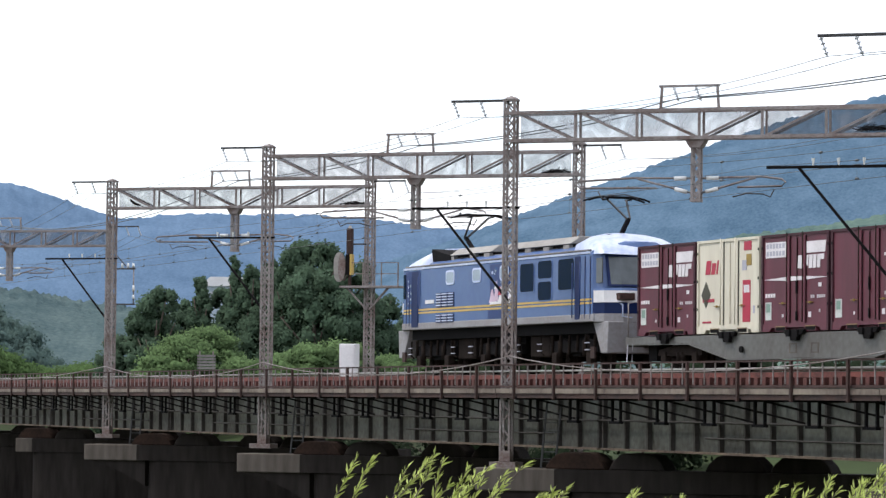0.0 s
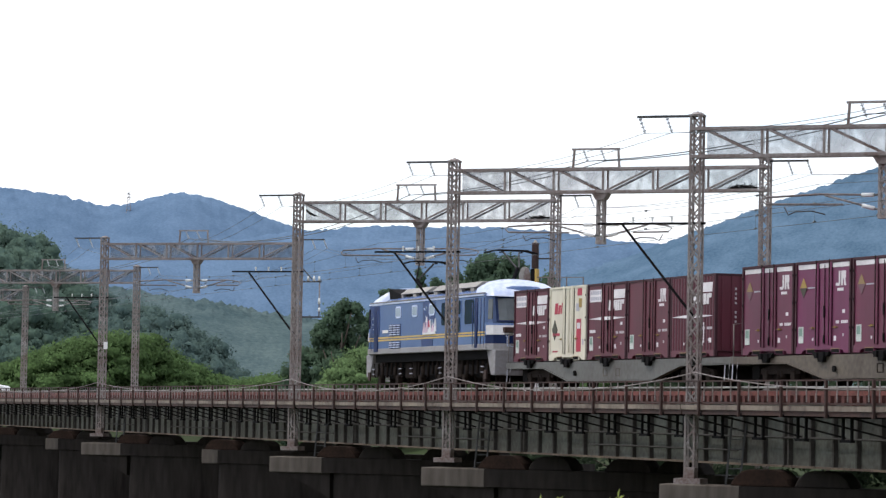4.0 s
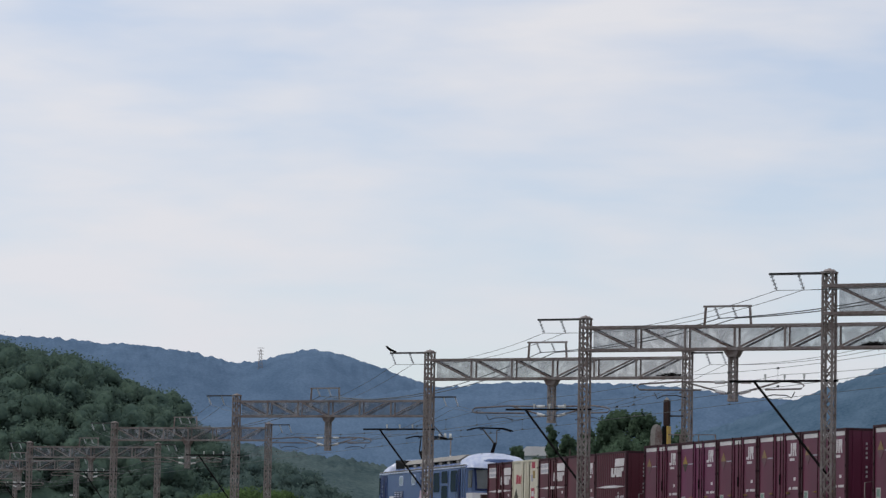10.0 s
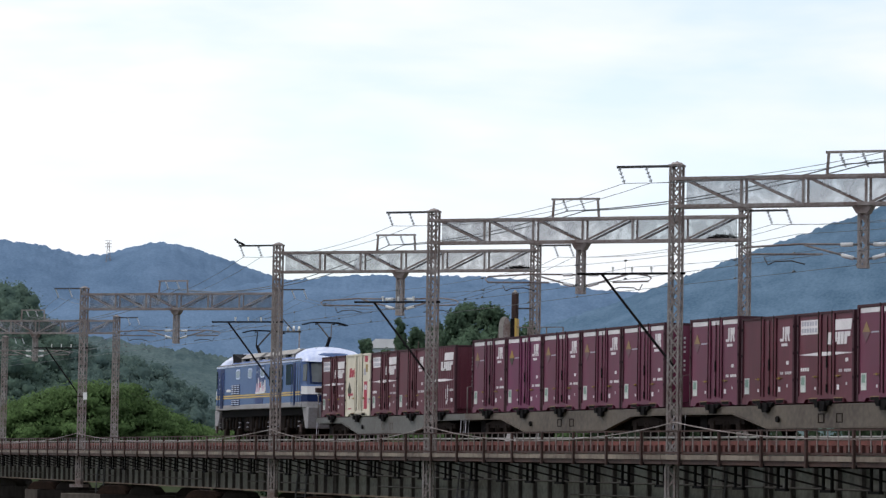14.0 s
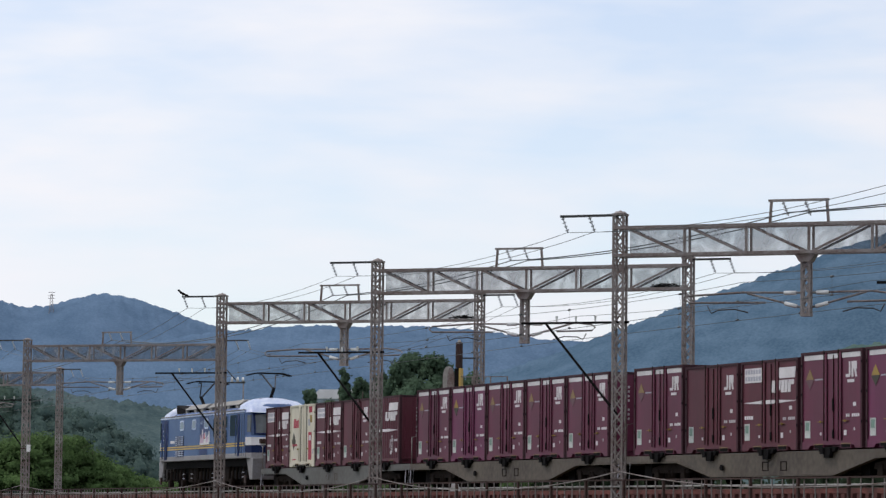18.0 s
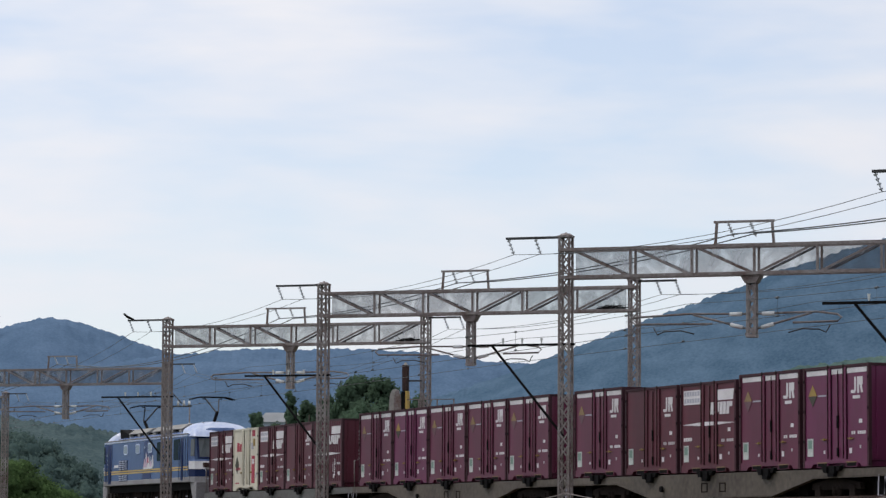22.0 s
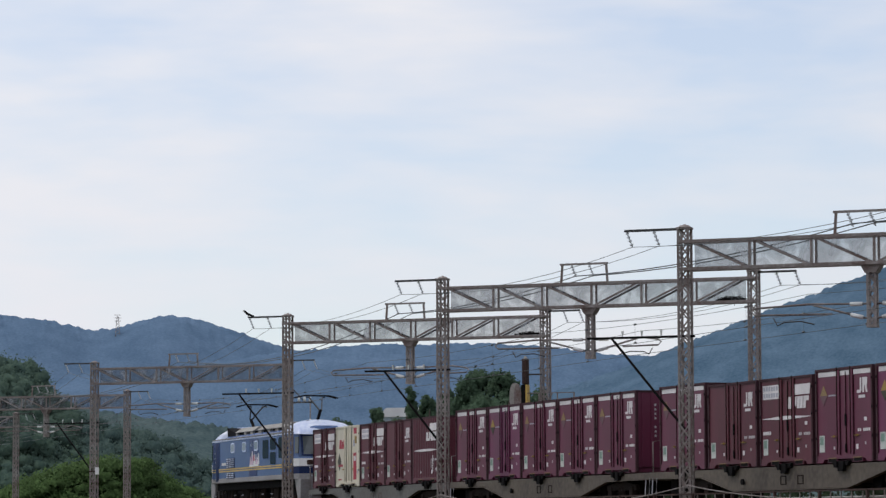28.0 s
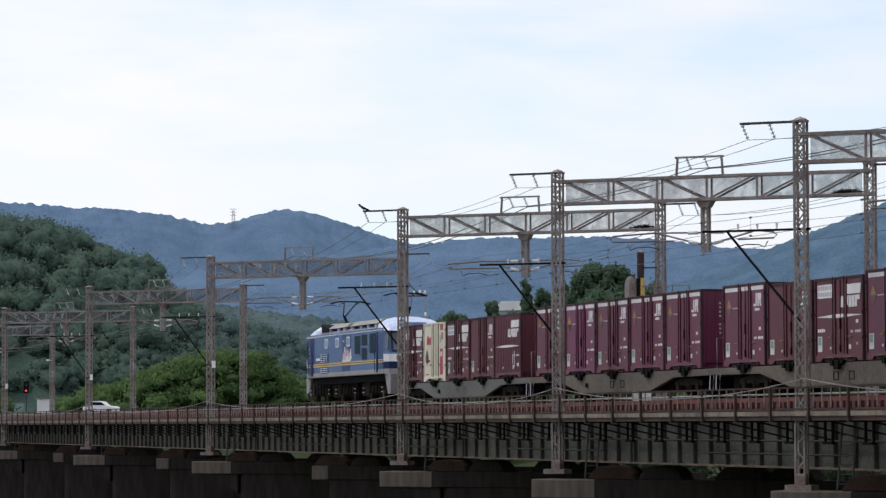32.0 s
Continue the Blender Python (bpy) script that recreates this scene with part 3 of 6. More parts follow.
def along(p, a, b, y, z=0.0):
    """The pose of a thing with its origin near mark p that rests on the line at p + a and p + b."""
    q, r = on_line(p + a, y, z), on_line(p + b, y, z)
    d = (r - q).normalized()
    m = Matrix.Identity(4)
    s = Vector((0, 0, 1)).cross(d).normalized()
    for i, v in enumerate((d, s, d.cross(s))):
        m.col[i][:3] = v
    m.col[3][:3] = q - d * a
    return m


def at_pier(x, dz=0.0):
    g = on_line(x, NEAR_Y)
    return pose(g.x, g.y, dz, 0, 0, TURN)


def pier(x, dz, wide):
    p = thing("bridge_pier", at_pier(x), "stained concrete bridge pier with a projecting cap, shade-dark below", "bridge pier", "piers of the bridge")
    a, z = -0.75 if wide else 1.3, -2.76 + on_line(x, 0).z
    split = 1.7 if wide else 2.2
    part("cap", Shape().box(a, -0.76, z - 0.66, split, 0.76, z), "concrete", p, bevel=0.04)
    # The cap's length under the deck is darkened in colour to act as shade.
    part("cap_beam", Shape().box(split, -0.83, z - 0.64, 13.2, 0.83, z - 0.01), "shaded_concrete", p, "cap under the tracks with shade in its dark colour")
    if wide:
        rungs = Shape().bar((1.12, -0.3, z), (1.3, -0.3, -0.8 + on_line(x, 0).z), 0.05, 0.05).bar((1.55, -0.3, z), (1.73, -0.3, -0.8 + on_line(x, 0).z), 0.05, 0.05)
        for i in range(6):
            rungs.bar((1.15 + 0.027 * i, -0.3, z + 0.2 + 0.28 * i), (1.58 + 0.027 * i, -0.3, z + 0.2 + 0.28 * i), 0.03, 0.03)
        part("ladder", rungs, "dark_steel", p, "dark steel ladder up to the walkway")
    out = []
    for i in range(24):
        t = 2 * math.pi * i / 24
        out.append((7.1 + (4.4 if math.cos(t) > 0 else -4.4) + 0.75 * math.cos(t), 0.75 * math.sin(t)))
    s = Shape()
    n = len(out)
    s.v = [(u, v, h) for h in (-9.5, z - 0.66) for u, v in out]
    s.f = [(i, (i + 1) % n, n + (i + 1) % n, n + i) for i in range(n)] + [tuple(range(n)), tuple(range(n, 2 * n))]
    part("stem", s, "shaded_concrete", p)
    for u, k in ((2.25, 0.92), (4.1, 0.85), (7.0, 0.9), (8.9, 0.9)):
        # Blocks further under the deck carry shade in their colour.
        part("bearing_block", Shape().extrude([(u - k, z - 0.01), (u + k, z - 0.01), (u + k * 0.86, z + 0.22), (u + k * 0.62, z + 0.42), (u + k * 0.4, z + 0.475), (u - k * 0.4, z + 0.475), (u - k * 0.62, z + 0.42), (u - k * 0.86, z + 0.22)], "y", -0.6, 0.6), "mound" if u < 3 else "shaded_concrete", p, "rounded bearing mound", bevel=0.05)
    if wide:
        part("haunch", Shape().extrude([(a + 0.1, z - 0.66), (2.0, z - 0.66), (2.0, z - 1.7), (1.2, z - 1.25), (0.2, z - 0.86)], "y", -0.62, 0.62), "shaded_concrete", p)
    return p


for i, (x, dz) in enumerate(PIERS):
    pier(x, dz, any(x == g[0] for g in GANTRY))

stiffener = Shape().box(-0.05, -0.13, -2.15, 0.05, 0.0, -0.46).mesh("stiffener", "girder_dark")


def girder(p0, p1, y, detail):
    """One plate girder between two piers; p0 < p1."""
    g = thing("plate_girder", along(p0, 0, p1 - p0, y), "grey-green riveted plate girder streaked with rust", "girder", "girders of the bridge")
    n = p1 - p0
    part("web", Shape().box(0, -0.012, -2.15, n, 0.012, -0.46), "girder", g)
    part("top_flange", Shape().box(0, -0.2, -0.46, n, 0.2, -0.42), "girder", g)
    part("bottom_flange", Shape().box(0, -0.2, -2.21, n, 0.2, -2.15), "flange", g, "rusty bottom flange")
    if detail:
        k = int(n / 1.45)
        for i in range(k + 1):
            part("stiffener", stiffener, "girder", g, at=pose(0.06 + (n - 0.12) * i / k, -0.012, 0))
        part("lower_conduit", Shape().tube([(n * 0.3, -0.15, -1.78), (n * 0.85, -0.15, -1.78)], 0.028, 6), "girder_dark", g, "short dark conduit low on the web")
        part("cable_angle", Shape().tube([(0, -0.19, -1.36), (n, -0.19, -1.36)], 0.035, 6), "girder_dark", g, "dark conduit along the web")
    return g


for (xa, _), (xb, _) in zip(PIERS[:-1], PIERS[1:]):
    for y, d in ((TRACK_A - 0.85, True), (TRACK_A + 0.85, False), (TRACK_B - 0.85, False), (TRACK_B + 0.85, False)):
        s = SKEW * (y - NEAR_Y)
        girder(xb + s + 0.1, xa + s - 0.1, y, d)

# walkway with its handrail, one length for each span
picket = Shape().box(-0.014, -0.014, -0.55, 0.014, 0.014, 0.0).mesh("picket", "steel")
rail_post = Shape().box(-0.045, -0.13, -0.78, 0.045, -0.06, 0.21).mesh("post", "rust")
plank = Shape().box(-0.34, -0.58, -0.03, 0.34, 0.58, 0.03).mesh("plank", "planks")


def bracket_mesh():
    s = Shape()
    for dx in (-0.26, 0.26):
        s.box(dx - 0.035, -1.93, -1.36, dx + 0.035, -1.86, -0.72)
    s.box(-0.32, -1.97, -1.42, 0.32, -1.83, -1.35)
    s.bar((0, -2.55, -0.74), (0, 0, -0.74), 0.08, 0.09)
    s.bar((0.3, -1.9, -0.78), (2.2, -0.3, -1.32), 0.05, 0.05)
    return s.mesh("bracket", "black")


bracket = bracket_mesh()
for i, ((xa, _), (xb, _)) in enumerate(zip(PIERS[:-1], PIERS[1:])):
    n = xa - xb
    base = along(xb, 0, n, NEAR_Y)
    w = thing("walkway", base, "narrow bridge walkway of weathered planks on dark steel brackets", "walkway", "walkways along the bridge", "structure")
    part("edge_beam", Shape().box(0.02, -0.36, -0.74, n - 0.02, -0.26, -0.61), "rust", w, "rusty edge channel")
    part("deck_edge", Shape().box(0.01, -0.40, -0.605, n - 0.01, -0.30, -0.47), "planks", w)
    near = -220 < xb < -50
    k = int(n / 0.7)
    for j in range(k if near else 0):
        part("plank", plank, "planks", w, at=pose((j + 0.5) * n / k, 0.29, -0.565 + 0.01 * (j % 2)))
    if not near:
        part("deck", Shape().box(0.02, -0.29, -0.605, n - 0.02, 0.87, -0.545), "planks", w)
    k = round(n / 2.92)
    for j in range(k):
        part("bracket", bracket, "dark_steel", w, at=pose((j + 0.5) * n / k, TRACK_A - 0.98 - NEAR_Y, 0))
    part("far_deck", Shape().box(0.02, 8.2, -0.605, n - 0.02, 10.2, -0.5), "planks", w, "plank walkway beside the far track")
    far = thing("handrail", along(xb + 8.6, 0, n, NEAR_Y + 10.1), "rust-brown handrail along the far walkway", "handrail", "handrails along the bridge")
    for j in range(k):
        part("post", rail_post, "rust", far, at=pose((j + 0.5) * n / k, 0, 0))
    part("top_rail", Shape().box(0, -0.035, 0.19, n, 0.035, 0.235), "rust", far)
    part("mid_rail", Shape().tube([(0, -0.05, 0.0), (n, -0.05, 0.0)], 0.025), "pipe", far, "pale grey pipe rail", True)
    part("toe_rail", Shape().box(0, -0.02, -0.44, n, 0.02, -0.3), "rust", far)
    h = thing("handrail", along(xb, 0, n, NEAR_Y - 0.34), "rust-brown bridge handrail with thin grey pickets", "handrail", "handrails along the bridge")
    for j in range(k):
        part("post", rail_post, "rust", h, at=pose((j + 0.5) * n / k, 0, 0))
    part("top_rail", Shape().box(0, -0.035, 0.19, n, 0.035, 0.235), "rust", h)
    part("mid_rail", Shape().tube([(0, 0.05, 0.03), (n, 0.05, 0.03)], 0.03), "pipe", h, "pale grey pipe rail", True)
    part("toe_rail", Shape().box(0, -0.02, -0.44, n, 0.02, -0.38), "rust", h)
    k = round(n / 0.62)
    if near:
        for j in range(k):
            part("picket", picket, "steel", h, at=pose((j + 0.5) * n / k, 0.0, 0.19, 0, random.uniform(-1.5, 1.5), 0))
    else:
        s = Shape()
        for j in range(k):
            s.box((j + 0.5) * n / k - 0.014, -0.014, -0.38, (j + 0.5) * n / k + 0.014, 0.014, 0.19)
        tagged(part("pickets", s, "steel", h), kind="stuff")

# track: sleepers on the girders, rails on the sleepers
sleeper = Shape().box(-0.1, -1.2, -0.42, 0.1, 1.2, -0.16).mesh("sleeper", "redrust")
stations = [18 - 6 * i for i in range(73)]


def swept(outline, y):
    """An outline of (across, up) drawn along the line."""
    s, n = Shape(), len(outline)
    for p in stations:
        s.v += [tuple(on_line(p, y + u, v)) for u, v in outline]
    for i in range(len(stations) - 1):
        s.f += [(i * n + j, i * n + (j + 1) % n, (i + 1) * n + (j + 1) % n, (i + 1) * n + j) for j in range(n)]
    s.f += [tuple(reversed(range(n))), tuple(range((len(stations) - 1) * n, len(stations) * n))]
    return s


for y, near in ((TRACK_A, True), (TRACK_B, False)):
    t = thing("railway_track", pose(0, 0, 0), "railway track with rusty-red sleepers laid open on the girders", "railway track", "tracks on the bridge", "structure")
    rest = Shape()
    for i in range(int(420 / 0.45)):
        x = 18 - i * 0.45
        if near and -194 < x < -61:
            m = along(x, -0.3, 0.3, y, random.uniform(-0.02, 0.02)) @ pose(0, 0, 0, 0, 0, random.uniform(-1, 1))
            part("sleeper", sleeper, "redrust", t, at=m)
        else:
            c = on_line(x, y)
            rest.box(c.x - 0.1, c.y - 1.2, c.z - 0.42, c.x + 0.1, c.y + 1.2, c.z - 0.16)
    tagged(part("sleepers", rest, "redrust", t), kind="stuff")
    for s in (-1, 1):
        o = [(s * 0.5675 + u, v) for u, v in ((-0.07, -0.16), (0.07, -0.16), (0.07, -0.14), (0.012, -0.12), (0.012, -0.05), (0.035, -0.035), (0.035, 0), (-0.035, 0), (-0.035, -0.035), (-0.012, -0.05), (-0.012, -0.12), (-0.07, -0.14))]
        part("rail", swept(o, y), "rail", t)
    part("guard_timber", swept([(-1.12, -0.16), (-0.96, -0.16), (-0.96, -0.03), (-1.12, -0.03)], y), "redrust", t)


# ---- gantries over the tracks ----
ZT, REACH = 8.15, 11.63


def lattice(x, z0, z1, w, pitch, cross=True):
    """A square lattice mast: corner angles and crossed flats on its four sides."""
    s, h = Shape(), w / 2
    for a in (-1, 1):
        for b in (-1, 1):
            s.box(x + a * h - 0.032, b * h - 0.032, z0, x + a * h + 0.032, b * h + 0.032, z1)
    n = max(1, round((z1 - z0) / pitch))
    d = (z1 - z0) / n
    for i in range(n):
        za, zb = z0 + i * d, z0 + (i + 1) * d
        up = i % 2 * 2 - 1
        for b in (-1, 1):
            y = b * (h + 0.01)
            if cross or b < 0:
                s.bar((x - h * up, y, za), (x + h * up, y, zb), 0.045, 0.012, (0, 1, 0))
            if cross and b < 0:
                s.bar((x + h * up, y - 0.012, za), (x - h * up, y - 0.012, zb), 0.045, 0.012, (0, 1, 0))
        for a in (-1, 1):
            u = x + a * (h + 0.01)
            s.bar((u, -h * up, za), (u, h * up, zb), 0.04, 0.012, (1, 0, 0))
    return s


def string_of_discs(s, p, q, n=4, r=0.058):
    """A hanging insulator string."""
    p, q = Vector(p), Vector(q)
    s.tube([p, q], 0.02, 5)
    for i in range(n):
        c = p + (q - p) * ((i + 0.7) / (n + 0.4))
        d = (q - p).normalized() * 0.022
        s.tube([c - d, c + d], r, 7, r * 0.75)
    return s


def gantry():
    g = thing("catenary_gantry", pose(0, 0, 0), "grey lattice steel catenary gantry with pale netting, over both tracks", "gantry", "catenary gantries")
    part("near_mast", lattice(0, -0.7, ZT - 0.12, 0.30, 0.38), "steel", g)
    part("mast_stub", lattice(-0.05, -2.5, -0.7, 0.27, 0.36, False), "steel", g)
    part("base_plate", Shape().box(-0.45, -0.35, -2.66, 0.35, 0.35, -2.5), "steel", g)
    part("far_mast", lattice(REACH, -2.6, ZT - 0.2, 0.30, 0.38), "steel", g)
    for x, z in ((0, ZT - 0.12), (REACH, ZT - 0.2)):
        cap = Shape().box(x - 0.2, -0.2, z, x + 0.2, 0.2, z + 0.06)
        for r0, r1, h in ((0.235, 0.22, 0.06), (0.22, 0.14, 0.12), (0.14, 0.03, 0.155)):
            cap.tube([(x, 0, z + 0.055), (x, 0, z + h)], r0, 10, r1)
        part("mast_cap", cap, "steel", g, "domed cap")
    part("plinth", Shape().extrude([(-0.21, -2.5), (0.11, -2.5), (0.10, -2.18), (-0.20, -2.18)], "y", -0.17, 0.17), "steel", g, "grey plinth at the foot of the mast", bevel=0.02)
    zt, zb = ZT - 0.42, ZT - 1.23
    for y in (-0.24, 0.24):
        part("top_chord", Shape().box(-0.1, y - 0.045, zt - 0.05, REACH + 0.1, y + 0.045, zt + 0.045), "steel", g)
        part("bottom_chord", Shape().box(-0.1, y - 0.045, zb - 0.045, REACH + 0.1, y + 0.045, zb + 0.05), "steel", g)
    n = 6
    xs = [0.2 + (REACH - 0.5) * i / n for i in range(n + 1)]
    for y, m in ((-0.24, "steel"), (0.24, "steel")):
        for x in xs[1:-1]:
            part("upright", Shape().box(x - 0.035, y - 0.03, zb, x + 0.035, y + 0.03, zt), m, g)
        for i in range(n):
            a, b = (zt, zb) if i < n / 2 else (zb, zt)
            part("diagonal", Shape().bar((xs[i] + 0.05, y, a), (xs[i + 1] - 0.05, y, b), 0.05, 0.065), m, g)
    for i in range(n):
        part("net_panel", Shape().box(xs[i] + 0.04, 0.18, zb + 0.05, xs[i + 1] - 0.04, 0.19, zt - 0.05), "net", g, "pale translucent netting")
    # arms with feeder insulators
    for name, x0, x1, z in (("feeder_arm", 0.0, -1.86, ZT - 0.10), ("far_feeder_arm", REACH, REACH + 1.52, ZT - 0.22)):
        arm = part(name, Shape().box(min(x0, x1), -0.04, z - 0.035, max(x0, x1), 0.04, z + 0.035), "dark_steel", g, "dark steel feeder arm")
        for k in (0.97, 0.52):
            x = x0 + (x1 - x0) * k
            part("insulator", string_of_discs(Shape(), (x, 0, z), (x + 0.15, 0.12, z - 0.48)), "disc", arm, "string of small discs")
    fr = part("feeder_frame", Shape().bar((4.54, 0, zt), (4.59, 0, zt + 0.70), 0.07, 0.07).bar((6.28, 0, zt), (6.23, 0, zt + 0.70), 0.07, 0.07).bar((4.5, 0, zt + 0.70), (6.3, 0, zt + 0.70), 0.06, 0.07), "steel", g, "small frame on top of the beam")
    for x in (4.92, 5.58):
        part("insulator", string_of_discs(Shape(), (x, 0, zt + 0.68), (x + 0.15, 0.1, zt + 0.26)), "disc", fr, "string of small discs")
    # hanging post with the two cantilevers
    x, zd = 5.63, ZT - 3.03
    post = lattice(x, zd, zb - 0.25, 0.22, 0.3)
    post.extrude([(x - 0.3, zb - 0.05), (x + 0.3, zb - 0.05), (x + 0.16, zb - 0.28), (x - 0.16, zb - 0.28)], "y", -0.2, 0.2)
    post.box(x - 0.15, -0.15, zd - 0.03, x + 0.15, 0.15, zd + 0.06)
    part("drop_post", post, "steel", g)
    for side, wx in ((-1, 3.3), (1, 7.3)):
        xe, za, zl = x + side * (3.5 if side < 0 else 2.5), ZT - 2.38, ZT - 2.80
        c = part("cantilever", Shape().tube([(x + side * 0.15, 0, za), (x + side * 1.9, 0, za + 0.03), (xe, 0, za - 0.05), (xe + side * 0.12, 0, za - 0.14), (xe, 0, za - 0.25), (x + side * 1.2, 0, za - 0.27)], 0.034, 6)
                 .tube([(x + side * 0.15, 0, zl), (x + side * 1.75, 0, za)], 0.034, 6), "steel", g, "thin tubular cantilever", True)
        part("insulator", Shape().tube([(x + side * 0.3, 0, za), (x + side * 0.66, 0, za)], 0.06, 8), "insulator", c, "white insulator", True)
        part("insulator", Shape().tube([(x + side * 0.28, 0, zl + 0.03), (x + side * 0.64, 0, zl + 0.12)], 0.06, 8), "insulator", c, "white insulator", True)
        part("steady_arm", Shape().tube([(wx - side * 0.6, 0, za - 0.55), (wx - side * 0.2, 0, za - 0.45), (wx + side * 0.3, 0, za - 0.47), (wx + side * 0.5, 0, za - 0.56), (wx + side * 0.62, 0, za - 0.35)], 0.02, 5), "dark_steel", c, "curved dark steady arm", True)
    # bar over the river side of the mast, with a stay
    zbar = ZT - 3.32
    b = part("side_bar", Shape().box(-3.05, -0.05, zbar - 0.032, 0.28, 0.05, zbar + 0.032), "black", g, "black bar with a stay")
    part("stay", Shape().bar((-2.3, 0, zbar), (-0.05, 0, zbar - 2.7), 0.05, 0.065), "black", b)
    for u in (-1.95, -1.35, -0.75):
        part("pin_insulator", Shape().tube([(u, 0, zbar + 0.03), (u, 0, zbar + 0.12), (u, 0, zbar + 0.2)], 0.02, 6, 0.045), "insulator", b, "small pin insulator")
    return g


first = gantry()
first.matrix_basis = at_pier(GANTRY[0][0], GANTRY[0][1])
gantries = [first] + [copy_thing(first, at_pier(x, dz)) for x, dz in GANTRY[1:]]
# on the two gantries nearest to the bank the beam hangs a little lower and the side bar sits higher on the mast
for g, beam, bar in ((gantries[0], -0.07, 0.18), (gantries[1], -0.07, 0.08)):
    for c in g.children:
        kind = c.name.split(".")[0]
        if kind == "side_bar":
            c.location.z += bar
        elif kind in ("top_chord", "bottom_chord", "upright", "diagonal", "net_panel", "feeder_frame", "drop_post", "cantilever"):
            c.location.z += beam


def nest(i, u, z):
    """A crow's nest of twigs on a beam's lower chord."""
    t = thing("bird_nest", at_pier(GANTRY[i][0], GANTRY[i][1]) @ pose(u, 0, z), "untidy dark twig nest on the gantry beam", "nest", "nests on the gantries")
    rng, s = random.Random(500 + i), Shape()
    for k in range(90):
        a, r = rng.random() * 6.283, 0.5 * rng.random() ** 0.6
        c = Vector((r * math.cos(a), 0.4 * r * math.sin(a), 0.02 + 0.16 * (1 - r * 1.6) * rng.random()))
        d = Vector((rng.uniform(-1, 1), rng.uniform(-0.6, 0.6), rng.uniform(-0.25, 0.3))).normalized() * rng.uniform(0.08, 0.22)
        s.tube([c - d, c + d], 0.009, 4)
    tagged(part("twigs", s, "black", t), kind="stuff")


for i, u in ((1, REACH - 0.85), (2, REACH - 0.8), (3, REACH - 0.75)):
    nest(i, u, ZT - 1.17)

for i, z in ((4, 2.05), (5, 1.9), (6, 1.8)):
    sign = thing("mast_sign", at_pier(GANTRY[i][0], GANTRY[i][1]), "small blank white plate clamped to the mast", "sign", "signs on the masts")
    part("plate", Shape().box(0.2, -0.24, z, 0.42, -0.21, z + 0.38), "white", sign)
    part("clamp", Shape().box(-0.19, -0.21, z + 0.14, 0.3, -0.18, z + 0.2), "rust", sign)

# switch gear beside the far mast of the fifth gantry
sw = thing("line_switch", at_pier(*GANTRY[4]), "grey line switch with insulators on brackets beside the mast", "switch gear", "")
for z in (5.72, 3.86):
    part("bracket", Shape().box(REACH + 0.15, -0.04, z - 0.04, REACH + 1.38, 0.04, z + 0.04), "dark_steel", sw, "dark bracket")
part("rod", Shape().tube([(REACH + 1.28, 0, 3.86), (REACH + 1.28, 0, 5.75)], 0.035, 6), "steel", sw, "", True)
part("blade", Shape().bar((REACH + 0.2, 0, 6.5), (REACH + 0.85, 0, 5.85), 0.05, 0.05), "dark_steel", sw)
for u, z0, z1 in ((0.62, 5.76, 6.0), (0.95, 5.76, 6.02), (1.26, 5.76, 6.0), (1.28, 4.55, 4.85), (1.28, 4.15, 4.35)):
    part("insulator", Shape().tube([(REACH + u, 0, z0), (REACH + u, 0, z1)], 0.075, 8, 0.055), "insulator", sw, "white insulator", True)


def at_gantry(i, u, z):
    """A point u metres along gantry i's beam, z measured with its own height."""
    x, dz = GANTRY[i]
    a = radians(TURN)
    g = on_line(x, NEAR_Y)
    return Vector((g.x + u * math.cos(a), g.y + u * math.sin(a), z + dz))


def wire(name, u, z, sag, r, label, group, stagger=0.0, level=False):
    s, pts = Shape(), []
    ends = [at_gantry(i, u, z) for i in range(len(GANTRY))]
    if level:
        for p in ends:
            p.z = z
    for i, p in enumerate(ends):
        p.y += stagger * (-1) ** i
    ends = [ends[0] + Vector((22, 0, 0)), *ends]
    for p, q in zip(ends[:-1], ends[1:]):
        n = 10
        k = sag * ((q - p).length / 42) ** 2
        pts += [p + (q - p) * (j / n) - Vector((0, 0, 4 * k * (j / n) * (1 - j / n))) for j in range(n)]
    w = part(name, s.tube(pts + [ends[-1]], r, 5), "wire", None, "", True)
    return tagged(w, label, "overhead wire", group)


GROUP = "wires over the bridge"
for u, b in ((3.75, 0.12), (7.5, -0.12)):
    wire("contact_wire", u, 5.2, 0.0, 0.009, "thin contact wire over a track", GROUP, b, True)
    wire("messenger_wire", u, 6.02, 0.55, 0.008, "messenger wire with a slight sag", GROUP, b * 0.3)
for u, z in ((-1.63, ZT - 0.58), (-0.80, ZT - 0.58), (5.09, ZT - 0.14), (5.75, ZT - 0.14), (12.6, ZT - 0.70), (13.3, ZT - 0.70)):
    wire("feeder_wire", u, z, 0.85 if 4 < u < 7 else 1.25, 0.019 if 4 < u < 7 else 0.009, "feeder wire hung from insulators", GROUP)
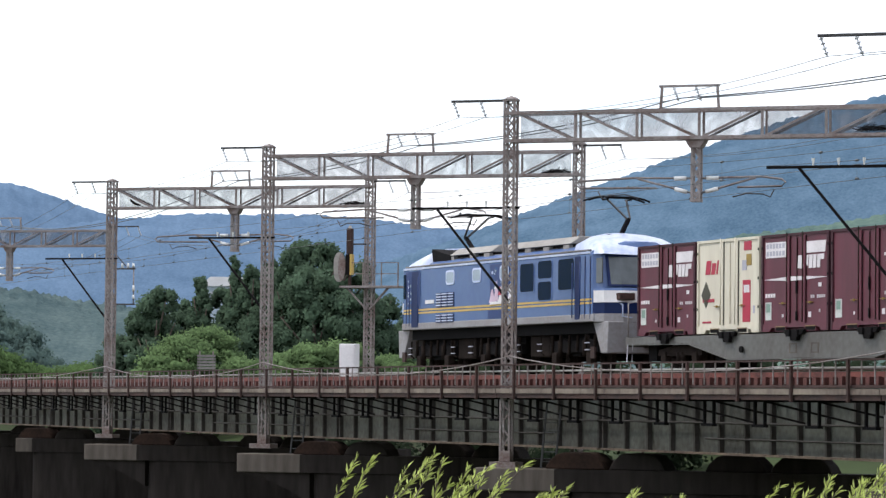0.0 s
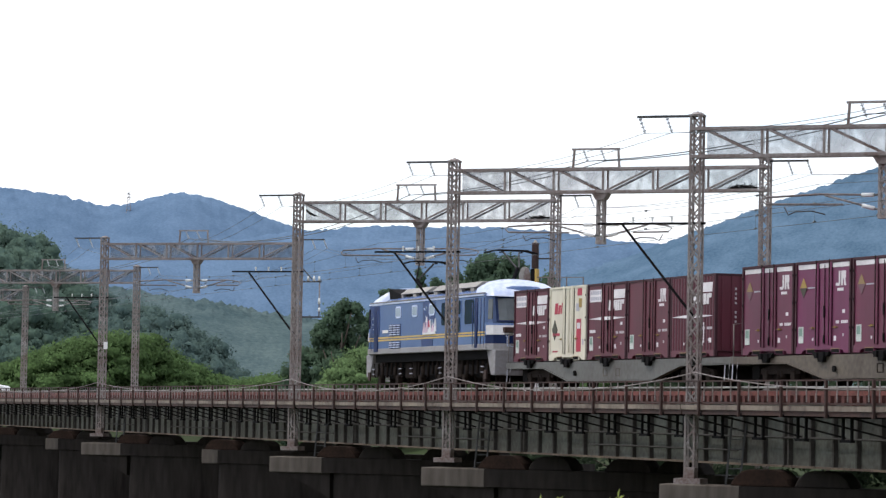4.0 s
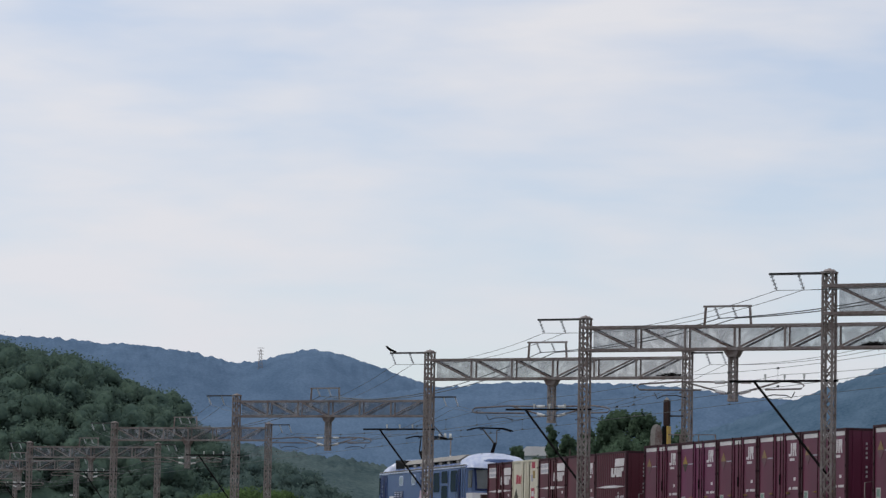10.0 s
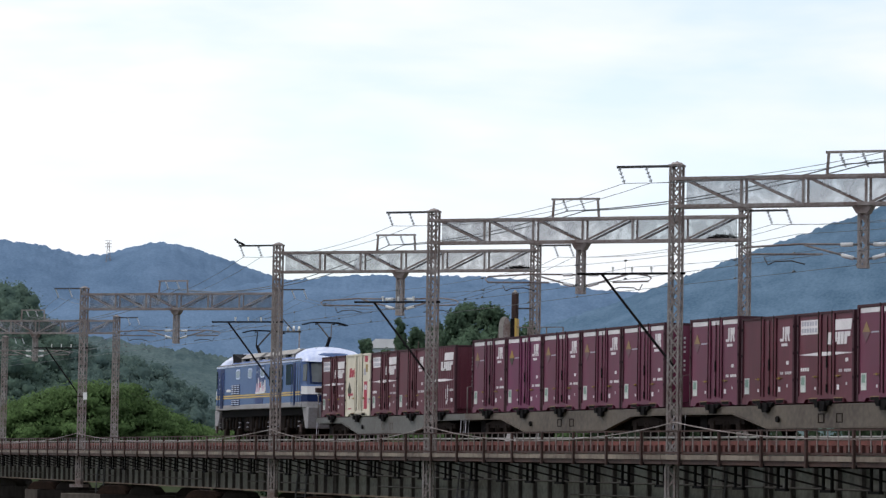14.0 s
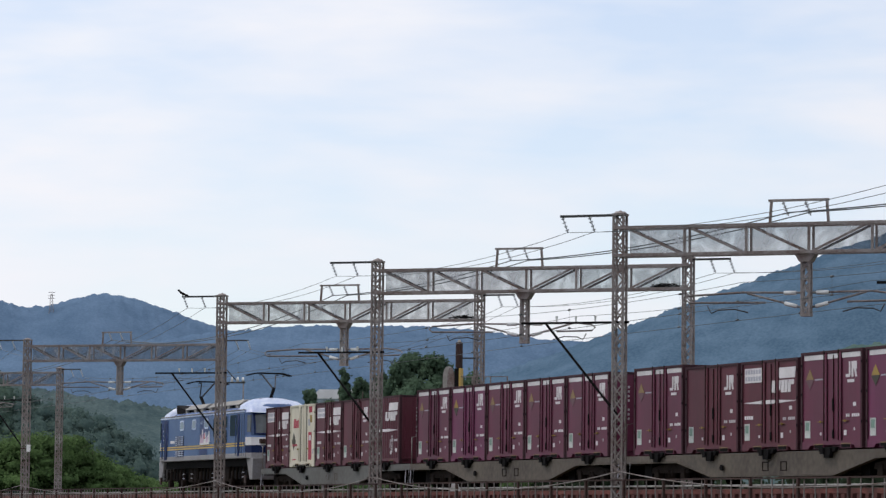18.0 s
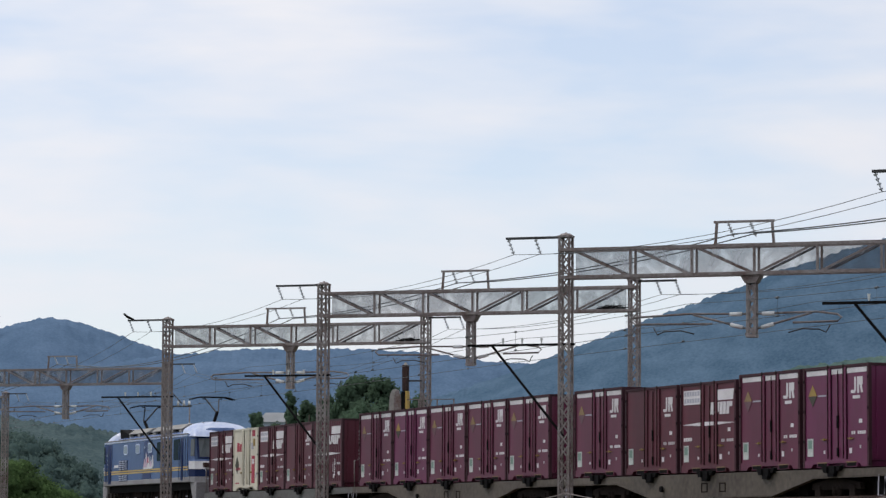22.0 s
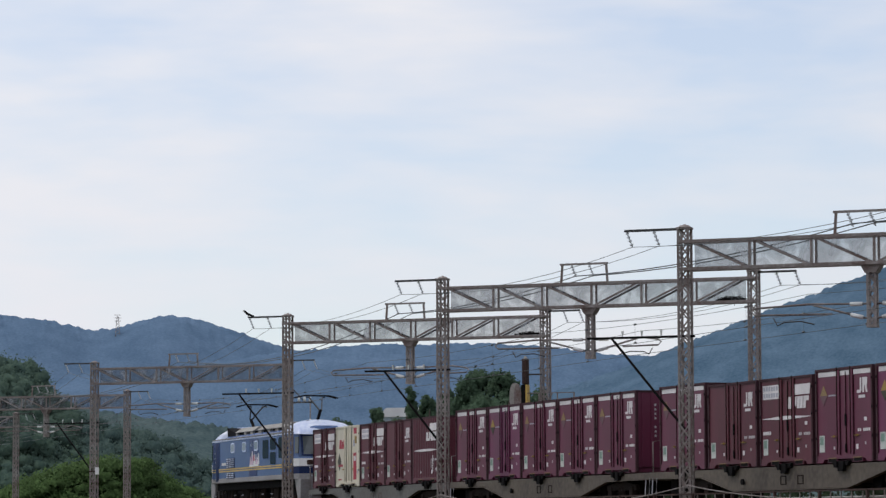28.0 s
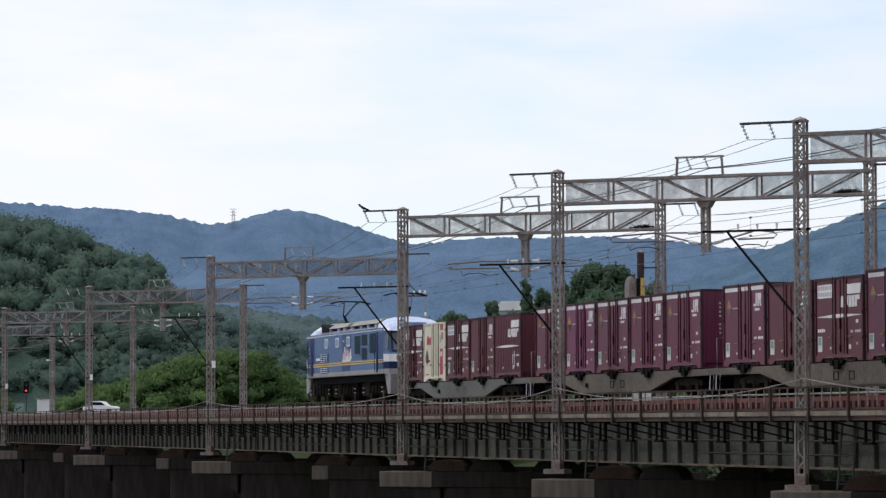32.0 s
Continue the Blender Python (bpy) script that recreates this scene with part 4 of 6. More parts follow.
for u in (3.75, 7.5):
    s = Shape()
    for i in range(len(GANTRY) - 1):
        p, q = at_gantry(i, u, 6.02), at_gantry(i + 1, u, 6.02)
        k, n = 0.55 * ((q - p).length / 42) ** 2, max(3, round((q - p).length / 5))
        for j in range(1, n):
            c = p + (q - p) * (j / n) - Vector((0, 0, 4 * k * (j / n) * (1 - j / n)))
            s.tube([c, (c.x, c.y, 5.21)], 0.004, 4)
            s.tube([(c.x - 0.07, c.y, c.z), (c.x + 0.07, c.y, c.z)], 0.035, 5).tube([(c.x - 0.07, c.y, 5.22), (c.x + 0.07, c.y, 5.22)], 0.035, 5)
    tagged(part("dropper_wires", s, "wire"), "short droppers between messenger and contact wire", "overhead wire", GROUP, "stuff")

# slack cable slung along the handrail
s, pts = Shape(), []
hooks = [(GANTRY[i][0] + 1.2, 0.46) for i in range(len(GANTRY))]
hooks = [(hooks[0][0] + 22, 0.42), *hooks]
for (a, za), (b, zb) in zip(hooks[:-1], hooks[1:]):
    for j in range(16):
        t = j / 16
        pts.append(on_line(a + (b - a) * t, NEAR_Y - 0.48, za - 0.5 * (1 - abs(2 * t - 1) ** 2.2)))
tagged(part("slack_cable", s.tube(pts, 0.017, 6), "steel", None, "", True), "slack grey cable slung along the handrail", "cable")

# signal on the far mast, with its platform and shield
sg = thing("railway_signal", at_pier(*GANTRY[3]), "tall narrow railway signal seen from behind, on a bracket platform", "signal", "")
part("column", Shape().tube([(10.92, -0.4, 3.68), (10.92, -0.4, 4.5)], 0.07, 8), "rust", sg, "rusty post foot")
part("head", Shape().box(10.80, -0.54, 4.95, 11.04, -0.28, 6.0), "rust", sg, "brown signal head", bevel=0.04)
part("lower_head", Shape().box(10.79, -0.55, 4.1, 10.969, -0.28, 4.94), "black", sg)
part("stripe", Shape().box(10.97, -0.552, 4.1, 11.05, -0.28, 4.94), "yellow", sg, "yellow stripe")
part("cap", Shape().tube([(10.92, -0.41, 6.0), (10.92, -0.41, 6.1)], 0.1, 8, 0.04), "roofpale", sg)
part("shield", Shape().extrude([(10.48 + 0.23 * math.cos(t), 4.42 + 0.6 * math.copysign(abs(math.sin(t)) ** 0.6, math.sin(t))) for t in (2 * math.pi * i / 20 for i in range(20))], "y", -0.5, -0.41), "roofpale", sg, "pale oval shield")
part("shield_rim", Shape().extrude([(10.62 + 0.16 * math.cos(t), 4.42 + 0.56 * math.sin(t)) for t in (2 * math.pi * i / 20 for i in range(20))], "y", -0.56, -0.505), "steel", sg)
part("arm", Shape().box(11.0, -0.43, 5.32, 11.63, -0.37, 5.38), "dark_steel", sg)
part("platform", Shape().box(10.6, -0.7, 3.58, 13.15, 0.3, 3.66), "steel", sg)
for x in (11.6, 12.4, 13.12):
    part("railing_post", Shape().box(x - 0.02, -0.68, 3.66, x + 0.02, -0.64, 4.6), "steel", sg)
part("railing", Shape().box(11.1, -0.68, 4.57, 13.14, -0.64, 4.6).box(11.1, -0.68, 4.12, 13.14, -0.64, 4.15), "steel", sg)
part("knee", Shape().bar((11.6, -0.2, 2.7), (10.8, -0.4, 3.58), 0.07, 0.07).bar((11.7, -0.2, 2.7), (12.6, -0.4, 3.58), 0.07, 0.07), "steel", sg)
cab = thing("relay_cabinet", at_pier(GANTRY[3][0], -0.62), "white metal relay cabinet on the far walkway", "cabinet", "")
part("body", Shape().box(10.72, -0.95, 0.3, 11.4, -0.4, 1.95), "white", cab, bevel=0.03)
part("door", Shape().box(10.78, -0.975, 0.4, 11.34, -0.952, 1.85), "white", cab)
part("foot", Shape().box(10.76, -0.9, 0.0, 11.36, -0.45, 0.3), "concrete", cab)


# ---- train ----
# Everything on the train is placed from one mark: the front corner of the second wagon's load, at x = 0 here.
MOVERS = []      # (thing, its mark, the two points along it that ride on the track, height)
WHEELS = []      # (wheelset, its matrix, radius)
wheel_mesh = Shape()
for side in (-1, 1):
    wheel_mesh.tube([(0, side * 0.50, 0), (0, side * 0.535, 0)], 0.455, 20)
    wheel_mesh.tube([(0, side * 0.535, 0), (0, side * 0.63, 0)], 0.43, 20)
    wheel_mesh.tube([(0, side * 0.63, 0), (0, side * 0.65, 0)], 0.33, 16)
wheel_mesh.tube([(0, -0.7, 0), (0, 0.7, 0)], 0.075, 10)
for a in range(4):
    t = a * math.pi / 2
    for side in (-1, 1):
        wheel_mesh.box(0.2 * math.cos(t) - 0.05, side * 0.651 - 0.004, 0.2 * math.sin(t) - 0.05, 0.2 * math.cos(t) + 0.05, side * 0.651 + 0.004, 0.2 * math.sin(t) + 0.05)
wheel_mesh = wheel_mesh.mesh("wheelset", "gear")


def wheelset(parent, x):
    m = pose(x, 0, 0.43)
    w = part("wheelset", wheel_mesh, "gear", parent, at=m)
    WHEELS.append((w, x))
    return w


def rounded(x0, z0, x1, z1, r, n=4):
    """The outline of a plate with rounded corners in x and z."""
    out = []
    for cx, cz, a in ((x1 - r, z0 + r, -90), (x1 - r, z1 - r, 0), (x0 + r, z1 - r, 90), (x0 + r, z0 + r, 180)):
        out += [(cx + r * math.cos(radians(a + 90 * i / n)), cz + r * math.sin(radians(a + 90 * i / n))) for i in range(n + 1)]
    return out


def loco():
    L = thing("locomotive", pose(0, 0, 0), "blue electric freight locomotive with a double yellow line and raised pantographs", "locomotive", "")
    w = 1.44
    # side walls and roof: one cross-section drawn along the body, drawn in towards the slanting cab fronts
    sec = [(-w, 1.5), (-w, 3.42), (-w + 0.06, 3.52), (-1.05, 3.70), (-0.55, 3.80), (0.55, 3.80), (1.05, 3.70), (w - 0.06, 3.52), (w, 3.42), (w, 1.5)]
    s, n = Shape(), 10
    plan = [(7.62, 1.0), (8.1, 0.875), (8.42, 0.555), (8.5, 0.06)]        # how the cab front rounds in, as x and a share of the half width
    rings = [(-x, k, 0.0) for x, k in reversed(plan)] + [(x, k, 0.0) for x, k in plan]

    def lean(x, z):
        """The cab ends slope back above the waist."""
        e = max(0, abs(x) - 7.62)
        return math.copysign(7.62 + e - max(0, z - 2.15) * 0.36 * min(1, e / 0.8), x)
    for x, k, _ in rings:
        s.v += [(lean(x, z), y * k, z) for y, z in sec]
    for i in range(len(rings) - 1):
        s.f += [(i * n + j, i * n + (j + 1) % n, (i + 1) * n + (j + 1) % n, (i + 1) * n + j) for j in range(n)]
    s.f += [tuple(reversed(range(n))), tuple(range((len(rings) - 1) * n, len(rings) * n))]
    body = part("body", s, "blue", L)
    part("sole_bar", Shape().box(-7.75, -w - 0.012, 1.47, 7.75, w + 0.012, 1.70), "skirt", L, "grey sole bar", bevel=0.03)
    part("eave_line", Shape().box(-7.6, -w - 0.02, 3.44, 7.5, -w + 0.03, 3.50), "roofwhite", body, "pale line along the eave")
    part("gutter", Shape().box(-7.4, -w - 0.03, 3.52, 7.4, -w + 0.12, 3.56), "roofgrey", body)
    y = -w - 0.006
    for k in (0, 1):
        part("yellow_line", Shape().box(-7.6, y - 0.004, 1.985 + 0.1 * k, 7.6, y + 0.004, 2.045 + 0.1 * k), "yellow", body, "thin yellow line")

    def plate(name, x0, z0, x1, z1, mat, r=0.08, d=0.0, label=""):
        return part(name, Shape().extrude(rounded(x0, z0, x1, z1, r), "y", y - 0.012 - d, y + 0.01), mat, body, label)
    for x0, z0, x1, z1 in ((2.33, 2.46, 3.36, 3.30), (3.70, 2.82, 4.72, 3.34), (3.70, 2.18, 4.68, 2.72), (5.22, 2.44, 6.34, 3.34)):
        plate("window_frame", x0 - 0.05, z0 - 0.05, x1 + 0.05, z1 + 0.05, "blue", 0.12)
        plate("side_window", x0, z0, x1, z1, "glass", 0.1, 0.006, "dark side window")
    for x0 in (-3.75, -1.5, 0.75):
        plate("window_rim", x0 - 0.06, 2.86, x0 + 0.66, 3.32, "roofwhite", 0.12, 0.0, "pale window rim")
        plate("small_window", x0, 2.92, x0 + 0.6, 3.26, "palepane", 0.1, 0.004, "small pale window")
    for x0, x1 in ((-6.85, -6.25), (6.42, 6.78)):
        plate("door", x0, 1.55, x1, 3.38, "navy", 0.05, 0.0, "dark blue cab door")
        for hx in (x0 - 0.06, x1 + 0.12):
            part("grab_rail", Shape().tube([(hx, y - 0.07, 1.6), (hx, y - 0.07, 3.2)], 0.018, 6), "faded_navy", body, "", True)
    for u in (7.12, 7.5, -7.35):
        plate("seam", u - 0.025, 1.56, u + 0.025, 3.36, "navy", 0.01, -0.004, "dark body seam")
    plate("cab_window", -7.6, 2.5, -7.42, 3.3, "glass", 0.04, 0.004, "cab side window")
    for z0, z1 in ((2.16, 2.62), (1.66, 1.94)):
        plate("louvre_frame", -4.65, z0, -3.1, z1, "navy", 0.03)
        for i in range(3 if z1 < 2 else 5):
            part("slat", Shape().bar((-4.6, y - 0.02, z0 + 0.06 + 0.09 * i), (-3.15, y - 0.02, z0 + 0.06 + 0.09 * i), 0.03, 0.035), "roofwhite", body)
        for u in (-4.15, -3.62):
            part("louvre_post", Shape().box(u - 0.03, y - 0.04, z0, u + 0.03, y - 0.012, z1), "navy", body)
    # painted panel with a pale emblem, and its number as bars
    plate("painted_panel", -0.10, 2.16, 1.45, 3.38, "faded_navy", 0.02, -0.002, "dark blue painted panel")
    plate("painted_panel", -7.3, 2.24, -6.1, 3.38, "faded_navy", 0.02, -0.003, "dark blue painted panel")
    plate("painted_panel", -0.25, 1.72, 1.20, 1.97, "faded_navy", 0.02, -0.002, "faded lower end of the painted panel")
    rng = random.Random(8)
    for i in range(46):
        u, v, r = rng.choice((rng.uniform(-0.02, 1.4), rng.uniform(-0.02, 1.4), rng.uniform(-7.2, -6.9))), rng.uniform(2.3, 3.32), rng.uniform(0.018, 0.05)
        plate("speck", u - r * 1.6, v - r, u + r * 1.6, v + r, rng.choice(("blue", "roofwhite", "palepane")), r * 0.6, -0.001, "")
    for i, (u, v, k, h2, m) in enumerate(((u + 0.72, v, k, h2, m) for u, v, k, h2, m in ((-0.62, 2.2, 0.5, 0.42, "pink"), (-0.28, 2.24, 0.42, 0.62, "pink"), (0.12, 2.2, 0.5, 0.5, "white"), (0.5, 2.22, 0.46, 0.36, "pink"), (0.82, 2.25, 0.3, 0.5, "white"), (0.02, 2.42, 0.3, 0.26, "red"), (-0.3, 2.62, 0.26, 0.2, "white"), (0.44, 2.5, 0.22, 0.2, "palepane")))):
        part("emblem", Shape().extrude([(u - k / 2, v), (u + k * 0.45, v), (u + k * 0.3, v + h2 * 0.45), (u + k * 0.12, v + h2), (u - k * 0.14, v + h2 * 0.92), (u - k * 0.28, v + h2 * 0.4)], "y", y - 0.016 - 0.002 * i, y + 0.01), m, body, "pale painted emblem")
    part("emblem", Shape().extrude([(-0.06, 2.14), (1.58, 2.16), (1.52, 2.25), (0.0, 2.22)], "y", y - 0.034, y + 0.01), "white", body, "pale painted emblem")
    plate("number_bar", -5.62, 2.3, -4.85, 2.42, "white", 0.01, 0.0, "bar for a running number")
    # cab fronts
    for e in (-1, 1):
        def wrap(name, z0, z1, k0, mat, label="", d=0.012):
            """A band round the cab front, between two heights, out to the share k0 of the half width."""
            pts = []
            for sy in (-1, 1):
                side = [(x, k) for x, k in plan if k < k0]
                edge = (float(np.interp(-k0, [-k for x, k in plan], [x for x, k in plan])), k0)
                line = [edge, *side]
                pts += [(x, sy * k * w) for x, k in (line if sy < 0 else reversed(line))]
            s, m = Shape(), len(pts)
            for z in (z0, z1):
                for g in (d, -0.03):
                    s.v += [(lean(e * x, z) + e * g, yy * (1 + g / 1.4), z) for x, yy in pts]
            for i in range(m - 1):
                s.f += [(i, i + 1, 2 * m + i + 1, 2 * m + i), (m + i, m + i + 1, i + 1, i), (2 * m + i, 2 * m + i + 1, 3 * m + i + 1, 3 * m + i)]
            s.f += [(0, m, 3 * m, 2 * m), (m - 1, 2 * m - 1, 4 * m - 1, 3 * m - 1)]
            return part(name, s, mat, body, label)

        def X(v, z):
            return lean(e * 8.5, z) + e * v
        wrap("screen_frame", 2.48, 3.40, 0.80, "navy", "dark windscreen surround", 0.006)
        wrap("windscreen", 2.54, 3.34, 0.74, "screen", "broad windscreen")
        for sy in (-1, 1):
            part("corner_window", Shape().bar((lean(e * 8.0, 2.95) + e * 0.02, sy * 1.325, 2.58), (lean(e * 8.0, 3.3) + e * 0.02, sy * 1.30, 3.3), 0.22, 0.04, (0.5 * e, sy * 1.0, 0)), "screen", body, "corner window")
        wrap("lower_screen", 2.36, 2.44, 0.99, "blue", "", 0.012)
        wrap("white_band", 2.02, 2.36, 0.98, "white", "white band with the lamps", 0.03)
        wrap("lower_front", 1.70, 2.02, 0.99, "navy", "dark lower cab front", 0.012)
        wrap("front_sole", 1.47, 1.70, 1.0, "skirt", "grey front sole", 0.014)
        for sy in (-1, 1):
            part("lamp", Shape().box(min(X(-0.3, 2.1), X(0.035, 2.1)), sy * 0.74 - 0.24, 2.09, max(X(-0.3, 2.1), X(0.035, 2.1)), sy * 0.74 + 0.24, 2.29), "rust", body, "dark red lamp glass", bevel=0.02)
            part("grab_rail", Shape().tube([(X(-0.08, 1.7), sy * 0.9, 1.98), (X(0.06, 1.7), sy * 0.9, 1.95), (X(0.06, 1.7), sy * 0.9, 1.62), (X(0.06, 1.7), sy * 0.6, 1.58)], 0.022, 6), "roofwhite", body, "white grab rail", True)
        o = [(e * 7.4, 1.47), (e * 8.46, 1.47), (e * 8.38, 0.56), (e * 7.95, 0.56)]
        part("snow_skirt", Shape().extrude(o, "y", -1.3, 1.3), "skirt", L, "grey front skirt", bevel=0.03)
        part("step", Shape().box(e * 7.62 - 0.14, -1.42, 0.42, e * 7.62 + 0.14, -1.36, 0.75), "rust", L)
        part("coupler", Shape().box(e * 8.4 - 0.3, -0.15, 0.72, e * 8.4 + 0.62 * (e > 0) - 0.3 * (e < 0), 0.15, 1.0), "gear", L)
        # cab roof dome
        dome = Shape()
        m = 9
        for i, (x, h, k) in enumerate(((8.12, 3.40, 0.80), (8.0, 3.60, 0.86), (7.7, 3.84, 0.93), (7.1, 4.05, 0.93), (6.5, 4.11, 0.9), (5.95, 4.02, 0.86), (5.7, 3.7, 0.8)) if e > 0 else ((8.1, 3.40, 0.8), (7.95, 3.52, 0.88), (7.6, 3.68, 0.93), (7.0, 3.88, 0.95), (6.4, 4.06, 0.95), (5.95, 4.16, 0.95), (5.85, 3.7, 0.9))):
            dome.v += [(e * x, k * w * math.cos(t) * 1.06, 3.42 + (h - 3.42) * math.sin(t) ** 0.6) for t in (math.pi * j / (m - 1) for j in range(m))]
        for i in range(6):
            dome.f += [(i * m + j, i * m + j + 1, (i + 1) * m + j + 1, (i + 1) * m + j) for j in range(m - 1)]
        part("cab_roof", dome, "roofwhite", body, "pale blue-white domed cab roof", True)
    # Solid black block for the recess behind the cab roof, shade as colour.
    part("shaped_hood", Shape().extrude([(-6.1, 3.5), (-4.3, 3.5), (-4.3, 3.84), (-4.9, 3.92), (-5.95, 4.10)], "y", -1.1, 1.1), "black", body, "solid block, dark like a shaded roof recess")
    # roof equipment
    part("roof_rack", Shape().box(-5.3, -0.95, 3.66, 6.0, 0.95, 3.74), "roofgrey", body)
    for x0, x1 in ((-4.4, -0.9), (-0.1, 5.3)):
        # Dark colour stands for the shade below the roof housing.
        part("roof_base", Shape().box(x0 + 0.2, -0.95, 3.7, x1 - 0.1, 0.95, 3.83), "gear", body, "solid block, dark like a shaded roof recess")
        part("roof_hatch", Shape().extrude([(-1.12, 3.82), (1.12, 3.82), (0.8, 4.05), (-0.8, 4.05)], "x", x0, x1), "roofpale", body, "pale roof housing", bevel=0.03)
    for x in (-4.3, -2.5, -1.3, 0.3, 2.0, 3.4, 4.9):
        part("roof_box", Shape().box(x - 0.22, -1.08, 3.62, x + 0.22, -0.9, 3.8), "roofpale", body)
    for x in (-5.7, -0.5, 5.5):
        part("roof_insulator", Shape().tube([(x, -0.5, 3.74), (x, -0.5, 4.02)], 0.07, 8, 0.05), "insulator", body, "white roof insulator", True)
    # under the floor
    part("equipment_box", Shape().box(-1.35, -0.9, 0.45, 1.35, 1.25, 1.47), "black", L, "black equipment boxes", bevel=0.04)
    part("floor_frame", Shape().box(-7.4, -1.2, 1.15, 7.4, 1.2, 1.47), "black", L)
    for x0, x1 in ((-3.7, -2.2), (2.2, 3.7)):
        part("equipment_box", Shape().box(x0, -1.05, 0.5, x1, 1.05, 1.16), "gear", L, "dusty brown equipment box", bevel=0.04)
    for c in (-5.6, 0.0, 5.6):
        part("bogie_bolster", Shape().box(c - 1.5, -0.9, 0.6, c + 1.5, 0.9, 1.16), "black", L)
        for d in (-1.5, -0.9, -0.25, 0.35, 0.95, 1.6):
            part("damper", Shape().tube([(c + d, -1.16, 0.55 + 0.1 * (d > 0)), (c + d + 0.06, -1.16, 1.12)], 0.05, 6), "gear", L)
        bo = part("bogie", Shape().extrude([(c - 1.75, 0.62), (c + 1.75, 0.62), (c + 1.7, 0.92), (c + 0.7, 1.02), (c + 0.5, 0.95), (c - 0.5, 0.95), (c - 0.7, 1.02), (c - 1.7, 0.92)], "y", -1.12, -0.98)
                  .extrude([(c - 1.75, 0.62), (c + 1.75, 0.62), (c + 1.7, 0.82), (c - 1.7, 0.82)], "y", 0.98, 1.12).box(c - 0.3, -1.0, 0.5, c + 0.3, 1.0, 0.8), "black", L, "black bogie frame")
        for d in (-1.25, 1.25):
            part("axle_box", Shape().box(c + d - 0.18, -1.2, 0.28, c + d + 0.18, -0.98, 0.62), "gear", bo, bevel=0.03)
            part("spring", Shape().tube([(c + d * 0.72, -1.14, 0.5), (c + d * 0.72, -1.14, 0.95)], 0.09, 8), "gear", bo, "", True)
            wheelset(L, c + d)
    for x in (-7.2, -3.4, -1.9, 1.9, 3.6, 7.1):
        part("brake_pipe", Shape().tube([(x, -1.3, 1.1), (x, -1.3, 0.62), (x + 0.2, -1.3, 0.55)], 0.03, 6), "gear", L)
        part("ladder", Shape().box(x - 0.16, -1.36, 0.86, x + 0.16, -1.33, 0.89).box(x - 0.16, -1.36, 0.66, x + 0.16, -1.33, 0.69), "greytext", L)
    # pantographs, both raised
    for e, hx, bx, kx in ((1, 6.12, 6.4, 6.95), (-1, -4.5, -5.0, -5.75)):
        p = part("pantograph", Shape().box(bx - 0.5, -0.6, 3.98, bx + 0.5, -0.5, 4.05).box(bx - 0.5, 0.5, 3.98, bx + 0.5, 0.6, 4.05).box(bx - 0.06, -0.6, 3.99, bx + 0.06, 0.6, 4.06), "dark_steel", L, "single-arm pantograph pressed to the wire")
        part("lower_arm", Shape().bar((bx, 0, 4.03), (kx, 0, 4.5), 0.11, 0.1), "black", p)
        part("upper_arm", Shape().bar((kx, -0.05, 4.5), (hx, -0.3, 5.1), 0.05, 0.05).bar((kx, 0.05, 4.5), (hx, 0.3, 5.1), 0.05, 0.05), "dark_steel", p)
        hd = Shape()
        for d in (-0.18, 0.18):
            hd.tube([(hx + d, -0.98, 5.06), (hx + d, -0.78, 5.12), (hx + d, -0.55, 5.17), (hx + d, 0.55, 5.17), (hx + d, 0.78, 5.12), (hx + d, 0.98, 5.06)], 0.03, 6)
        hd.box(hx - 0.18, -0.4, 5.08, hx + 0.18, -0.34, 5.12).box(hx - 0.18, 0.34, 5.08, hx + 0.18, 0.4, 5.12)
        part("head", hd, "black", p, "collector head with horns")
        for iy in (-0.55, 0.55):
            for ix in (-0.4, 0.4):
                part("insulator", Shape().tube([(bx + ix, iy, 3.76), (bx + ix, iy, 4.0)], 0.06, 8), "insulator", p, "white insulator", True)
    MOVERS.append((L, -30.62, -5.6, 5.6, 0.0))
    return L


loco()


